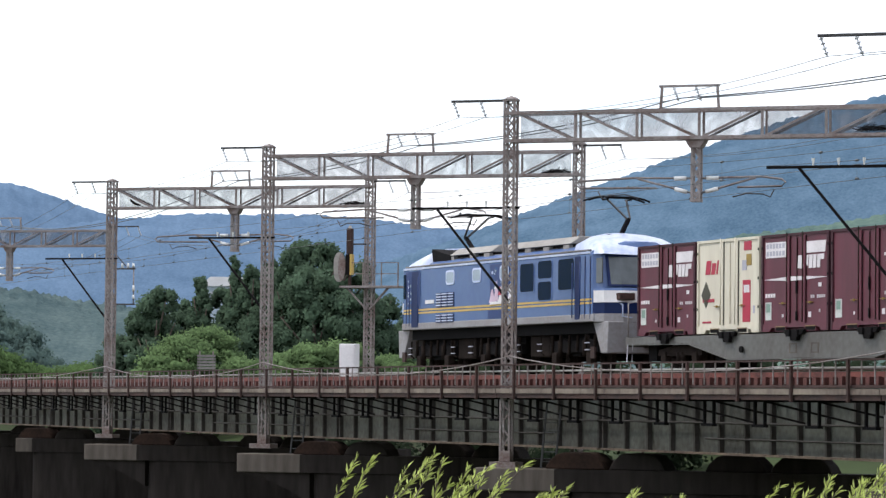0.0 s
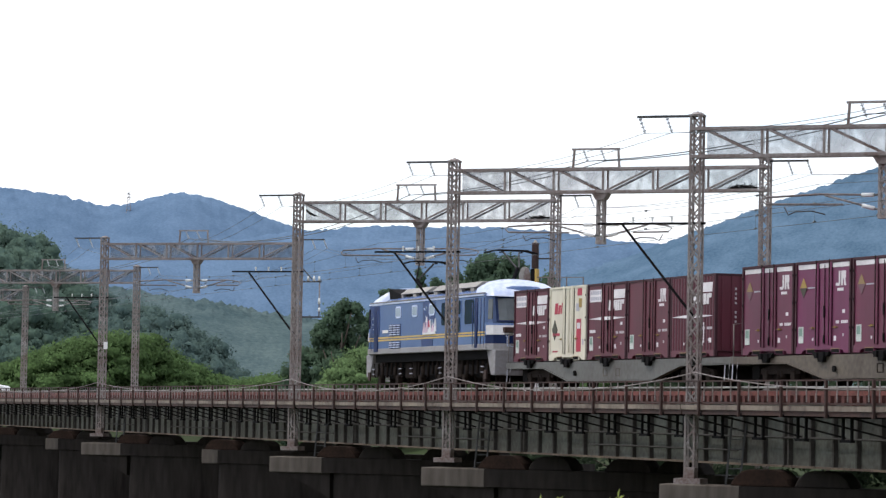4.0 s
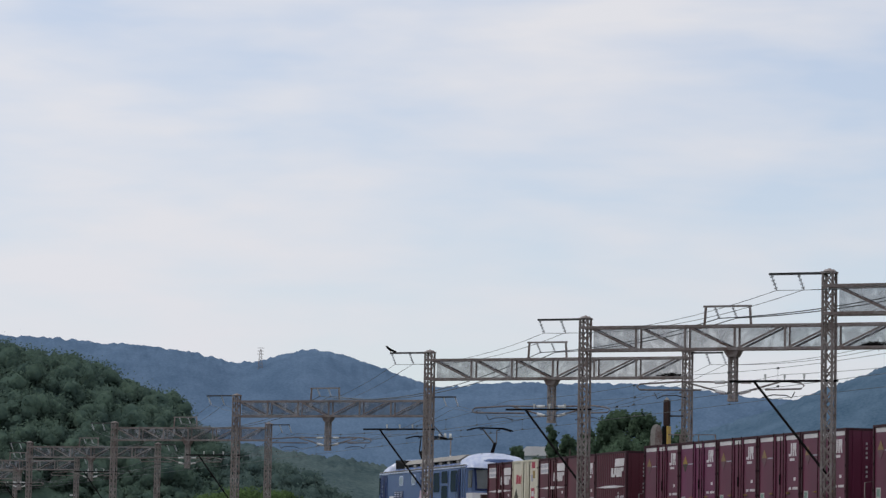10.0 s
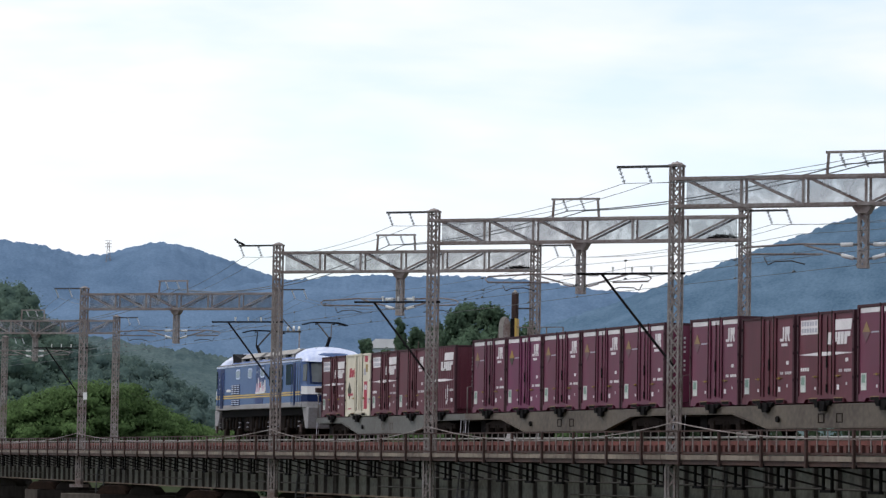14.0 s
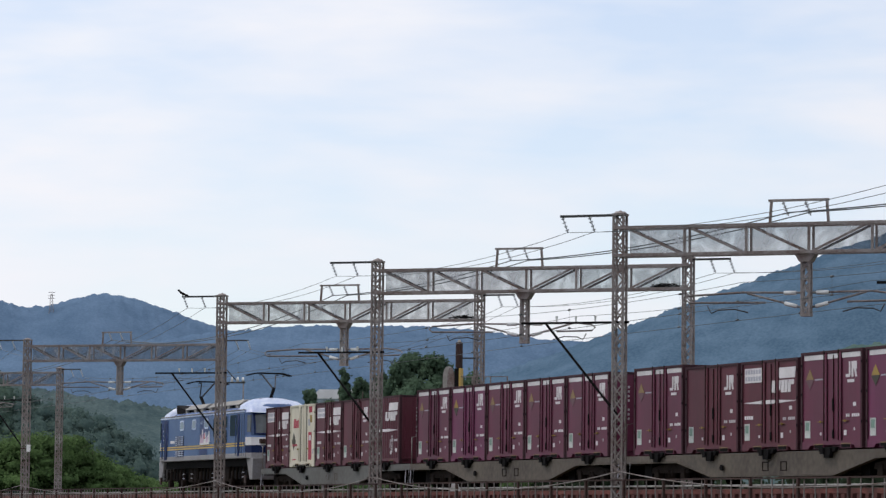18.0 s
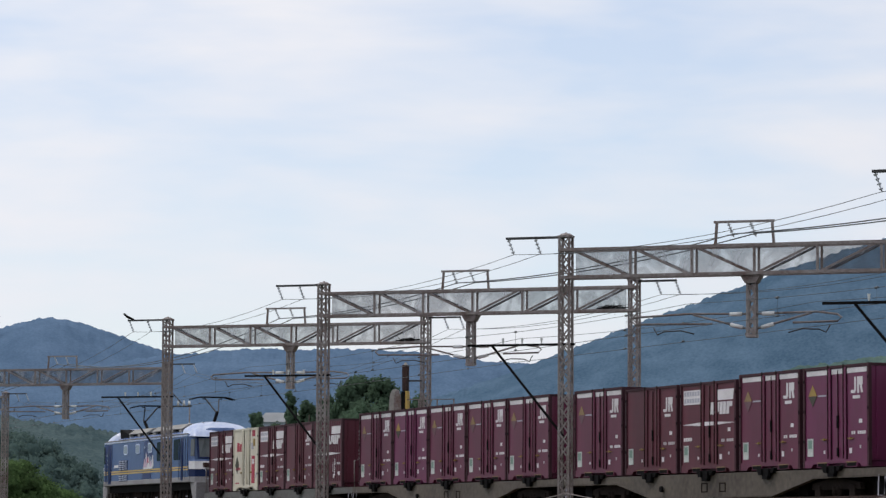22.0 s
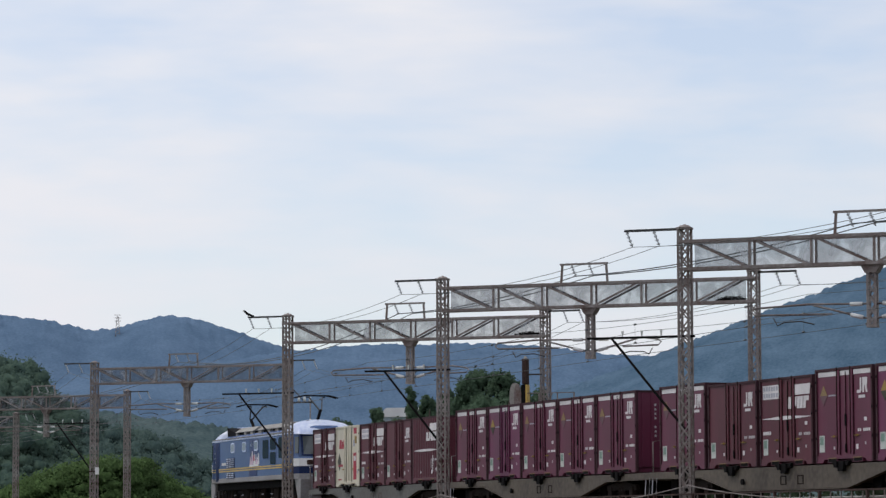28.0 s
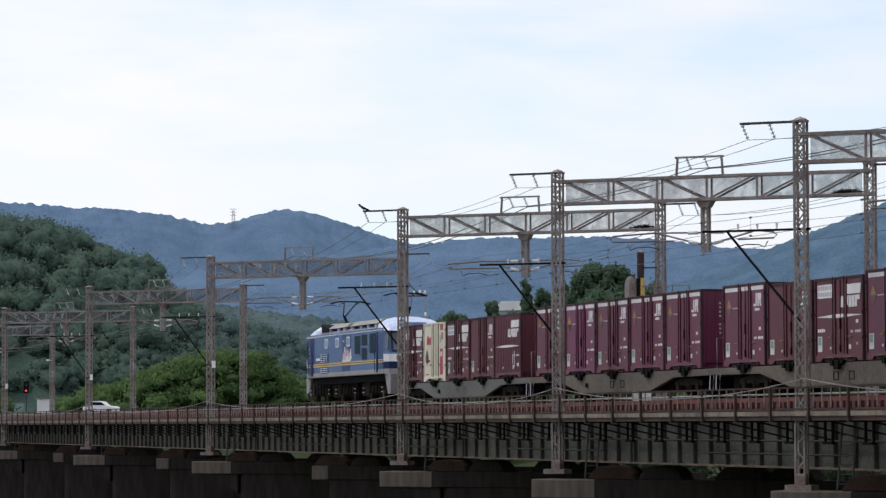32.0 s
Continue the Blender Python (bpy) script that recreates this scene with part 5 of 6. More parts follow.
def wagon(mat, x, label):
    W = thing("container_wagon", pose(0, 0, 0), label, "wagon", "container wagons of the train")
    for y in (-1.2, 1.12):
        o = [(-0.72, 0.98), (-0.72, 0.80), (3.2, 0.78), (5.6, 0.34), (13.3, 0.34), (15.7, 0.78), (19.67, 0.80), (19.67, 0.98)]
        part("side_sill", Shape().extrude(o, "y", y, y + 0.08), mat, W, "deep fish-bellied side sill", bevel=0.01)
        part("sill_flange", Shape().bar((-0.7, y + 0.04, 0.78), (3.2, y + 0.04, 0.76), 0.16, 0.03).bar((3.2, y + 0.04, 0.76), (5.6, y + 0.04, 0.325), 0.16, 0.03).bar((5.6, y + 0.04, 0.325), (13.3, y + 0.04, 0.325), 0.16, 0.03).bar((13.3, y + 0.04, 0.325), (15.7, y + 0.04, 0.76), 0.16, 0.03).bar((15.7, y + 0.04, 0.76), (19.65, y + 0.04, 0.78), 0.16, 0.03), mat, W)
    part("floor", Shape().box(-0.7, -1.1, 0.86, 19.65, 1.1, 0.97), "gear", W)
    part("centre_sill", Shape().box(-0.9, -0.2, 0.6, 19.85, 0.2, 0.88), "gear", W)
    for i in range(5):
        u = i * 3.74 + 1.82
        part("clamp", Shape().extrude([(u - 0.55, 1.06), (u - 0.42, 0.93), (u - 0.2, 0.93), (u - 0.16, 0.78), (u + 0.16, 0.78), (u + 0.2, 0.93), (u + 0.42, 0.93), (u + 0.55, 1.06)], "y", -1.3, -1.2).box(u - 0.3, -1.36, 0.88, u - 0.12, -1.3, 1.04).box(u + 0.12, -1.36, 0.86, u + 0.3, -1.3, 1.04), "black", W, "dark container clamp")
    for i, u in enumerate((8.9, 10.05)):
        for b in ((u, 0.46, u + 0.42, 0.49), (u, 0.69, u + 0.42, 0.72), (u, 0.49, u + 0.07, 0.69), (u + 0.35, 0.49, u + 0.42, 0.69)):
            part("plate_frame", Shape().box(b[0], -1.208, b[1], b[2], -1.203, b[3]), "sillbeige" if mat == "sillgrey" else "gear", W, "small painted frame")
    part("brake_cylinder", Shape().tube([(7.2, 0.2, 0.62), (8.1, 0.2, 0.62)], 0.2, 10), "gear", W, "", True)
    part("air_tank", Shape().tube([(10.4, -0.3, 0.6), (11.9, -0.3, 0.6)], 0.22, 10), "gear", W, "", True)
    part("brake_rod", Shape().bar((3.4, -0.5, 0.42), (15.4, -0.5, 0.42), 0.06, 0.06), "gear", W)
    for u in (0.25, 4.4, 14.4, 18.6):
        part("brake_hanger", Shape().box(u - 0.25, -0.85, 0.32, u + 0.25, 0.85, 0.86), "black", W)
    part("hand_brake", Shape().tube([(6.4, -1.24, 0.58), (6.4, -1.30, 0.58)], 0.09, 10), "black", W)
    for e, u in ((-1, -0.72), (1, 19.67)):
        part("buffer_beam", Shape().box(u - 0.06, -1.2, 0.72, u + 0.06, 1.2, 1.0), mat, W)
        part("coupler", Shape().box(min(u, u + e * 0.42), -0.14, 0.7, max(u, u + e * 0.42), 0.14, 0.98), "gear", W)
        part("step", Shape().tube([(u - 0.13 * e, -1.22, 0.8), (u - 0.13 * e, -1.25, 0.28), (u - 0.45 * e, -1.25, 0.28), (u - 0.45 * e, -1.22, 0.8)], 0.018, 6), "greytext", W, "pale foot step", True)
        part("end_rail", Shape().tube([(u, -1.15, 1.0), (u, -1.15, 1.95), (u, -0.75, 2.02), (u, -0.75, 1.0)], 0.022, 6), "steel", W, "thin grey hand rail", True)
    for c in (2.35, 16.6):
        bo = part("bogie", Shape().extrude([(c - 1.35, 0.46), (c + 1.35, 0.46), (c + 1.3, 0.62), (c + 0.5, 0.72), (c - 0.5, 0.72), (c - 1.3, 0.62)], "y", -1.05, -0.93)
                  .extrude([(c - 1.35, 0.46), (c + 1.35, 0.46), (c + 1.3, 0.62), (c + 0.5, 0.72), (c - 0.5, 0.72), (c - 1.3, 0.62)], "y", 0.93, 1.05).box(c - 0.25, -0.95, 0.5, c + 0.25, 0.95, 0.75), "gear", W, "brown bogie frame")
        for d in (-0.95, 0.95):
            part("axle_box", Shape().box(c + d - 0.15, -1.1, 0.27, c + d + 0.15, -0.9, 0.58), "gear", bo, bevel=0.03)
            wheelset(W, c + d)
        part("bolster_spring", Shape().tube([(c - 0.12, -1.0, 0.3), (c - 0.12, -1.0, 0.55)], 0.09, 8).tube([(c + 0.14, -1.0, 0.3), (c + 0.14, -1.0, 0.55)], 0.09, 8), "gear", bo, "", True)
    MOVERS.append((W, x, 2.35, 16.6, 0.0))
    return W


LONG = 3.58


def container(paint, style, height, label):
    """A 12-foot container: x along its side from 0, the side that the camera sees is at y = -1.225."""
    C = thing("container", pose(0, 0, 0), label, "container", "containers on the train")
    y0, h, n = -1.225, height, LONG
    shell = Shape().box(0.03, y0 + 0.035, 0.16, n - 0.03, 1.19, h - 0.03)
    part("body", shell, paint, C)
    # Posts and top rails take the same darker colour as the grooves.
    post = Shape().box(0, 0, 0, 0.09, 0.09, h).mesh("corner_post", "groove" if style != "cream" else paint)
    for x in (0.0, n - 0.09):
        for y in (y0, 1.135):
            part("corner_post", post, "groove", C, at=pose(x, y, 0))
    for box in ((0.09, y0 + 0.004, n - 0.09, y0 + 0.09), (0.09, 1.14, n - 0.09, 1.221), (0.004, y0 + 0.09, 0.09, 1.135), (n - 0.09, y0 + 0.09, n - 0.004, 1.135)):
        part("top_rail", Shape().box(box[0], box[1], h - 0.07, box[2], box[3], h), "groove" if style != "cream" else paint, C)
    o = [(0.09, 0.2), (0.09, 0.0), (0.45, 0.0), (0.55, 0.09), (0.78, 0.10), (0.78, 0.0), (1.35, 0.0), (1.35, 0.10), (2.35, 0.10), (2.35, 0.0), (2.95, 0.0), (2.95, 0.10), (3.1, 0.09), (3.22, 0.0), (n - 0.09, 0.0), (n - 0.09, 0.2)]
    part("skid", Shape().extrude(o, "y", y0 + 0.006, y0 + 0.1).box(0.1, y0 + 0.15, 0.0, n - 0.1, 1.19, 0.15), paint, C)
    for u in (0.82, 2.40):
        part("fork_pocket", Shape().box(u, y0 - 0.002, 0.02, u + 0.5, y0 + 0.004, 0.11), "black", C, "dark fork pocket")
        part("pocket_edge", Shape().box(u - 0.03, y0 - 0.006, 0.112, u + 0.53, y0 + 0.003, 0.135), "dullgold", C, "yellow pocket edge")
    y = y0 + 0.03
    seams = (1.48, 2.32)

    def mark(name, x0, z0, x1, z1, mat="mark", slant=0.0, d=0.0, label=""):
        part(name, Shape().extrude([(x0, z0), (x1, z0), (x1 + slant, z1), (x0 + slant, z1)], "y", y - 0.006 - d, y + 0.004), mat, C, label)

    def logo(x0, z0, x1, z1, slab):
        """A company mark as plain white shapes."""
        w = x1 - x0
        if slab:
            k = (z1 - z0)
            mark("emblem", x0, z0 + 0.02 * k, x0 + 0.14 * w, z0 + 0.5 * k, slant=0.04, label="white emblem shape")
            mark("emblem", x0 + 0.10 * w, z0, x0 + 0.28 * w, z0 + 0.16 * k, slant=0.03)
            mark("emblem", x0 + 0.23 * w, z0 + 0.1 * k, x0 + 0.37 * w, z0 + 0.5 * k, slant=0.04)
            mark("emblem", x0 + 0.28 * w, z0 + 0.57 * k, x0 + 0.98 * w, z1, slant=0.06)
            mark("emblem", x0 + 0.40 * w, z0, x0 + 0.52 * w, z0 + 0.5 * k, slant=0.04)
            mark("emblem", x0 + 0.545 * w, z0 + 0.0 * k, x0 + 0.66 * w, z0 + 0.5 * k, slant=0.04)
            mark("emblem", x0 + 0.69 * w, z0, x0 + 0.80 * w, z0 + 0.5 * k, slant=0.04)
            mark("emblem", x0 + 0.80 * w, z0 + 0.3 * k, x0 + 0.94 * w, z0 + 0.5 * k, slant=0.02)
        else:
            k = (z1 - z0)
            mark("emblem", x0 + 0.28 * w, z0 + 0.12 * k, x0 + 0.42 * w, z1, label="white emblem shape")
            mark("emblem", x0, z0, x0 + 0.36 * w, z0 + 0.2 * k)
            mark("emblem", x0 + 0.52 * w, z0, x0 + 0.68 * w, z0 + 0.5 * k)
            mark("emblem", x0 + 0.52 * w, z0 + 0.5 * k, x0 + 0.98 * w, z1)
            mark("emblem", x0 + 0.84 * w, z0, x0 + 1.0 * w, z0 + 0.5 * k, slant=-0.06)
            mark("word_bar", x0 + 0.15 * w, z0 - 0.14, x0 + 0.75 * w, z0 - 0.06)
    if style == "ribbed":
        for i in range(15):
            u = 0.17 + i * 0.229
            rib = [(u + e, y0 + d, z) for z in (0.2, h - 0.07) for e, d in ((-0.07, 0.036), (-0.035, 0.004), (0.035, 0.004), (0.07, 0.036))]
            part("rib", Shape().quads(rib, [(0, 1, 5, 4), (1, 2, 6, 5), (2, 3, 7, 6), (0, 3, 2, 1), (4, 5, 6, 7)]), paint, C)
            if i < 14:
                # Dark strips paint recess shade between the ribs.
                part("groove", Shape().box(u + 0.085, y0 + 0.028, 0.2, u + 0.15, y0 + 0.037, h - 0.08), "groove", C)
        y = y0 + 0.004
    else:
        # two side doors between three panels, with locking bars
        for u in seams:
            part("door_edge", Shape().box(u - 0.05, y0 - 0.004, 0.2, u + 0.05, y0 + 0.04, h - 0.07), paint, C)
            part("lock_bar", Shape().tube([(u - 0.075, y0 - 0.012, 0.22), (u - 0.075, y0 - 0.012, h + 0.02)], 0.016, 6), "gear" if style != "cream" else paint, C, "locking bar", True)
            part("seam", Shape().box(u + 0.052, y0 + 0.02, 0.2, u + 0.075, y0 + 0.031, h - 0.07), "black", C, "dark door seam")
        part("hinge_bar", Shape().tube([(1.9, y0 + 0.02, 0.25), (1.9, y0 + 0.02, h - 0.12)], 0.014, 6), "gear" if style != "cream" else paint, C)
        for z0, z1 in ((h * 0.46 - 0.2, h * 0.46 + 0.12), (0.28, 0.5)):
            part("bar_guide", Shape().box(1.87, y0 - 0.008, z0, 1.93, y0 + 0.03, z1), "black" if style != "cream" else paint, C, "bar guide")
        for u in (1.0, 2.44):
            part("latch", Shape().box(u, y0 - 0.01, 0.712, u + 0.32, y0 + 0.03, 0.727).box(u + 0.14, y0 - 0.014, 0.69, u + 0.17, y0 + 0.03, 0.75), "gold", C, "yellow door latch")
        for u in (0.03, n - 0.06):
            for k in (0.25, 0.55, 0.85):
                part("hinge", Shape().box(u, y0 - 0.012, h * k, u + 0.05, y0, h * k + 0.07), "black", C)
    if style == "band":
        for x0, x1 in ((0.17, 1.36), (1.54, 2.18), (2.38, 3.47)):
            mark("white_band", x0, h - 0.22, x1, h - 0.09, label="white band along the top")
        part("triangle", Shape().extrude([(0.27, h - 0.74), (0.73, h - 0.74), (0.50, h - 0.46)], "y", y - 0.006, y + 0.004), "gold" if paint == "maroon3" else "dullgold", C, "ochre triangle mark")
        part("triangle", Shape().extrude([(0.27, h - 0.75), (0.50, h - 1.02), (0.73, h - 0.75)], "y", y - 0.006, y + 0.004), "olive" if paint == "maroon3" else "dullmark", C, "dull lower triangle mark")
        mark("word_bar", 0.80, h - 0.77, 1.25, h - 0.73, "greytext")
        logo(2.60, h - 0.74, 3.24, h - 0.33, False)
    elif style == "plain":
        logo(2.60, h - 0.74, 3.24, h - 0.33, False)
    elif style == "slab":
        mark("notice", 0.2, h - 0.60, 1.30, h - 0.2, label="white notice with faded grey lines")
        for i in range(2):
            for j in range(6):
                mark("notice_bar", 0.25 + 0.17 * j, h - 0.55 + 0.19 * i, 0.37 + 0.17 * j + 0.01 * (j % 2), h - 0.43 + 0.19 * i, "greytext", d=0.002)
        logo(1.92, h - 0.92, 3.38, h - 0.24, True)
        for x0, x1, a, b in ((0.15, 1.40, 0.008, 0.105), (1.55, 2.24, 0.11, 0.095), (2.38, 3.44, 0.085, 0.006)):
            part("speed_stripe", Shape().extrude([(x0, h - 1.16 - a / 2), (x1, h - 1.16 - b / 2), (x1, h - 1.16 + b / 2), (x0, h - 1.16 + a / 2)], "y", y - 0.006, y + 0.004), "mark", C, "tapering white stripe")
        for j in range(4):
            mark("word_bar", 0.2 + 0.14 * j, 0.88, 0.3 + 0.14 * j, 0.98)
    elif style == "ribbed":
        logo(1.85, h - 0.92, 3.36, h - 0.26, True)
        part("speed_stripe", Shape().extrude([(0.12, h - 1.27), (1.2, h - 1.31), (2.3, h - 1.315), (3.44, h - 1.27), (2.3, h - 1.22), (1.2, h - 1.22)], "y", y - 0.006, y + 0.004), "mark", C, "tapering white stripe")
        for j in range(7):
            mark("word_bar", 2.66, 0.42 + 0.09 * j, 2.74, 0.49 + 0.09 * j)
        mark("word_bar", 2.46, 0.55, 2.50, 0.9)
        mark("word_bar", 3.12, 0.42, 3.3, 0.56)
    elif style == "cream":
        mark("emblem", 0.45, h - 0.92, 0.72, h - 0.55, "red", 0.08, label="red emblem shape")
        mark("emblem", 0.78, h - 0.92, 1.0, h - 0.62, "red", 0.08)
        mark("emblem", 1.08, h - 0.92, 1.16, h - 0.55, "red", 0.08)
        part("diamond", Shape().extrude([(0.5, h - 1.82), (0.78, h - 1.46), (0.5, h - 1.1), (0.22, h - 1.46)], "y", y - 0.006, y), "olive", C, "dark diamond sign")
        mark("red_bar", 2.62, 0.28, 3.05, h - 1.12, "red", label="red vertical bar")
        mark("red_bar", 2.68, h - 0.34, 3.1, h - 0.1, "red")
        mark("sticker", 2.58, h - 0.86, 2.84, h - 0.6, "greytext", label="small coloured sticker")
        mark("sticker", 2.82, h - 0.74, 3.1, h - 0.44, "gold")
        mark("bars_on_red", 2.68, h - 1.45, 3.0, h - 1.25, "mark", d=0.002)
        mark("word_bar", 0.3, 0.84, 0.98, 0.93, "red")
        mark("word_bar", 0.3, 0.28, 0.8, 0.33, "red")
        for u in (1.3, 2.2, 3.2):
            mark("word_bar", u, 0.5, u + 0.1, 0.7, "greytext")
    if style != "cream":
        if style != "ribbed":
            mark("data_tag", 0.2, 0.30, 0.52, 0.76, "tag", label="pale data plate with a green mark")
            mark("leaf_mark", 0.24, 0.50, 0.46, 0.72, "leafmark", d=0.002, label="green mark")
            mark("word_bar", 3.02, 1.10, 3.18, 1.2)
        for j in range(7):
            if j != 2:
                mark("word_bar", 2.62 + 0.11 * j, 0.82, 2.70 + 0.11 * j, 0.90, "mark" if paint != "maroon2" else "dullwhite")
        mark("word_bar", 2.5, 0.34, 2.64, 0.48)
        mark("word_bar", 1.1, 0.36, 1.18, 0.44)
        mark("word_bar", 3.05, 0.46, 3.12, 0.54, "dullwhite")
    # end wall
    xe = n - 0.004
    for i in range(7):
        part("end_rib", Shape().box(n - 0.035, -1.0 + i * 0.31, 0.2, xe, -0.92 + i * 0.31, h - 0.08), paint, C)
    for i in range(8):
        if i != 4:
            part("number_bar", Shape().box(xe - 0.002, -0.58, h - 0.50 - i * 0.14, xe + 0.004, -0.52, h - 0.43 - i * 0.14), "dullwhite", C)
    return C


WINE = "maroon container with white emblem, notice and tapering stripe"
BAND = "maroon container with a white top band and small white emblem"
kinds = {
    "slab": container("maroon2", "slab", 2.5, WINE),
    "cream": container("cream", "cream", 2.5, "cream container with a red bar and dark diamond sign"),
    "plain": container("maroon2", "plain", 2.5, "plain brownish maroon container with a small white emblem"),
    "ribbed": container("maroon2", "ribbed", 2.5, "ribbed steel maroon container with white emblem and stripe"),
    "band": container("maroon", "band", 2.6, BAND),
    "fresh": container("maroon3", "band", 2.6, "bright wine-red container with a white band and diamond mark"),
}
LOADS = (("slab", "cream", "slab", "plain", "ribbed"), ("band", "fresh", "band", "band", "band"), ("band", "plain", "slab", "band", "fresh"), ("plain", "band", "band", "plain", "slab"))
used = set()
for i, load in enumerate(LOADS):
    x = (i - 1) * 20.4
    wagon("sillgrey" if i == 0 else "sillbeige", x, "grey container wagon with a deep side sill" if i == 0 else "faded beige container wagon with a deep side sill")
    pitch = 3.70 if i < 2 else 3.78
    for j, k in enumerate(load):
        c = copy_thing(kinds[k], pose(0, 0, 0)) if k in used else kinds[k]
        used.add(k)
        MOVERS.append((c, x + j * pitch, 2.35 - j * pitch, 16.6 - j * pitch, 1.02))


# ---- small things ----
# white car on the levee road
car_p = polar(9.33, 0, 404)
car = thing("car", pose(car_p.x, car_p.y, ground_height(car_p.x, car_p.y) + 0.02, 0, 0, 60), "white hatchback on the levee road", "car", "")
part("body", Shape().extrude([(-2.1, 0.3), (2.1, 0.3), (2.15, 0.7), (1.9, 0.86), (1.0, 0.98), (-1.7, 1.0), (-2.1, 0.85)], "y", -0.85, 0.85), "white", car, bevel=0.06)
cabin = part("cabin", Shape().extrude([(-1.75, 0.98), (1.0, 0.96), (0.35, 1.46), (-0.2, 1.54), (-1.2, 1.5)], "y", -0.75, 0.75), "white", car, bevel=0.06)
for y in (-0.76, 0.755):
    part("side_window", Shape().extrude([(-1.5, 1.04), (0.75, 1.02), (0.28, 1.4), (-1.15, 1.42)], "y", y, y + 0.006), "glass", cabin)
for x in (-1.3, 1.3):
    for y in (-0.86, 0.66):
        part("wheel", Shape().tube([(x, y, 0.31), (x, y + 0.2, 0.31)], 0.31, 14), "black", car)
road = [polar(a, 0, 405) for a in (5.0, 7.0, 9.0, 11.0, 13.0)]
s = Shape()
for p, q in zip(road[:-1], road[1:]):
    s.bar((p.x, p.y, -0.06), (q.x, q.y, -0.06), 5.0, 0.06)
tagged(part("road", s, "skirt"), "grey asphalt road along the levee", "road", kind="structure")


def traffic_light(az, dist):
    p = polar(az, 0, dist)
    t = thing("railway_signal", pose(p.x, p.y, ground_height(p.x, p.y), 0, 0, -8), "signal post with a red light showing", "signal", "")
    part("post", Shape().tube([(0, 0, 0), (0, 0, 3.6)], 0.08, 8), "dark_steel", t)
    head = part("head", Shape().box(-0.12, -0.35, 2.7, 0.14, 0.35, 4.2), "black", t, bevel=0.05)
    part("red_light", Shape().tube([(0.15, 0.0, 3.0), (0.19, 0.0, 3.0)], 0.15, 12), "glow_red", head, "glowing red lamp")
    part("lamp", Shape().tube([(0.15, 0.0, 3.7), (0.19, 0.0, 3.7)], 0.16, 12), "rust", head)


glow = bpy.data.materials.new("red_signal_light")
glow.use_nodes = True
glow.node_tree.nodes["Principled BSDF"].inputs["Emission Color"].default_value = (1, 0.05, 0.03, 1)
glow.node_tree.nodes["Principled BSDF"].inputs["Emission Strength"].default_value = 0.7
glow.node_tree.nodes["Principled BSDF"].inputs["Base Color"].default_value = (0.4, 0.02, 0.02, 1)
M["glow_red"] = glow
traffic_light(8.04, 420)

hut_p = polar(8.37, 0, 430)
hut = thing("equipment_hut", pose(hut_p.x, hut_p.y, ground_height(hut_p.x, hut_p.y), 0, 0, 60), "small white equipment hut by the track", "hut", "")
part("wall", Shape().box(-0.9, -0.7, 0, 0.9, 0.7, 1.9), "white", hut, bevel=0.03)
part("roof", Shape().box(-1.05, -0.85, 1.9, 1.05, 0.85, 2.02), "roofgrey", hut)
part("door", Shape().box(0.902, -0.4, 0.05, 0.93, 0.4, 1.7), "skirt", hut)
lp = polar(8.5, 0, 440)
lamp = thing("street_lamp", pose(lp.x, lp.y, ground_height(lp.x, lp.y)), "tall grey lamp post with a short arm", "street lamp", "")
part("pole", Shape().tube([(0, 0, 0), (0, 0, 7.0)], 0.09, 8, 0.06), "steel", lamp)
part("lamp_head", Shape().box(-0.2, -0.9, 6.9, 0.2, 0.0, 7.1), "white", lamp)

# grey slatted board behind the bridge
bp = polar(16.23, 0.45, 250)
board = thing("slatted_board", pose(bp.x, bp.y, 0, 0, 0, -16.5), "grey slatted board on two posts", "sign board", "")
for y in (-0.5, 0.5):
    part("post", Shape().box(-0.05, y - 0.05, -8.8, 0.0, y + 0.05, 2.5), "steel", board)
for i in range(5):
    part("slat", Shape().box(0.0, -0.7, 1.1 + 0.23 * i, 0.04, 0.7, 1.28 + 0.23 * i), "roofgrey", board)

# pale building among the trees
hp = polar(16.63, 0, 430)
house = thing("house", pose(hp.x, hp.y, ground_height(hp.x, hp.y), 0, 0, 65), "pale building with a low white roof behind the trees", "house", "")
hz = top_at(16.63, 430, 1.97)
part("wall", Shape().box(-3, -3, 0, 3, 3, hz - 0.9), "palepane", house)
part("roof", Shape().extrude([(-3.4, hz - 0.95), (3.4, hz - 0.95), (2.6, hz + 0.25), (-2.2, hz + 0.25)], "y", -3.4, 3.4), "white", house, "low white roof")
for u in (-1.6, 1.4):
    part("window", Shape().box(u - 0.6, -3.03, hz - 3.0, u + 0.6, -2.98, hz - 1.7), "greytext", house)


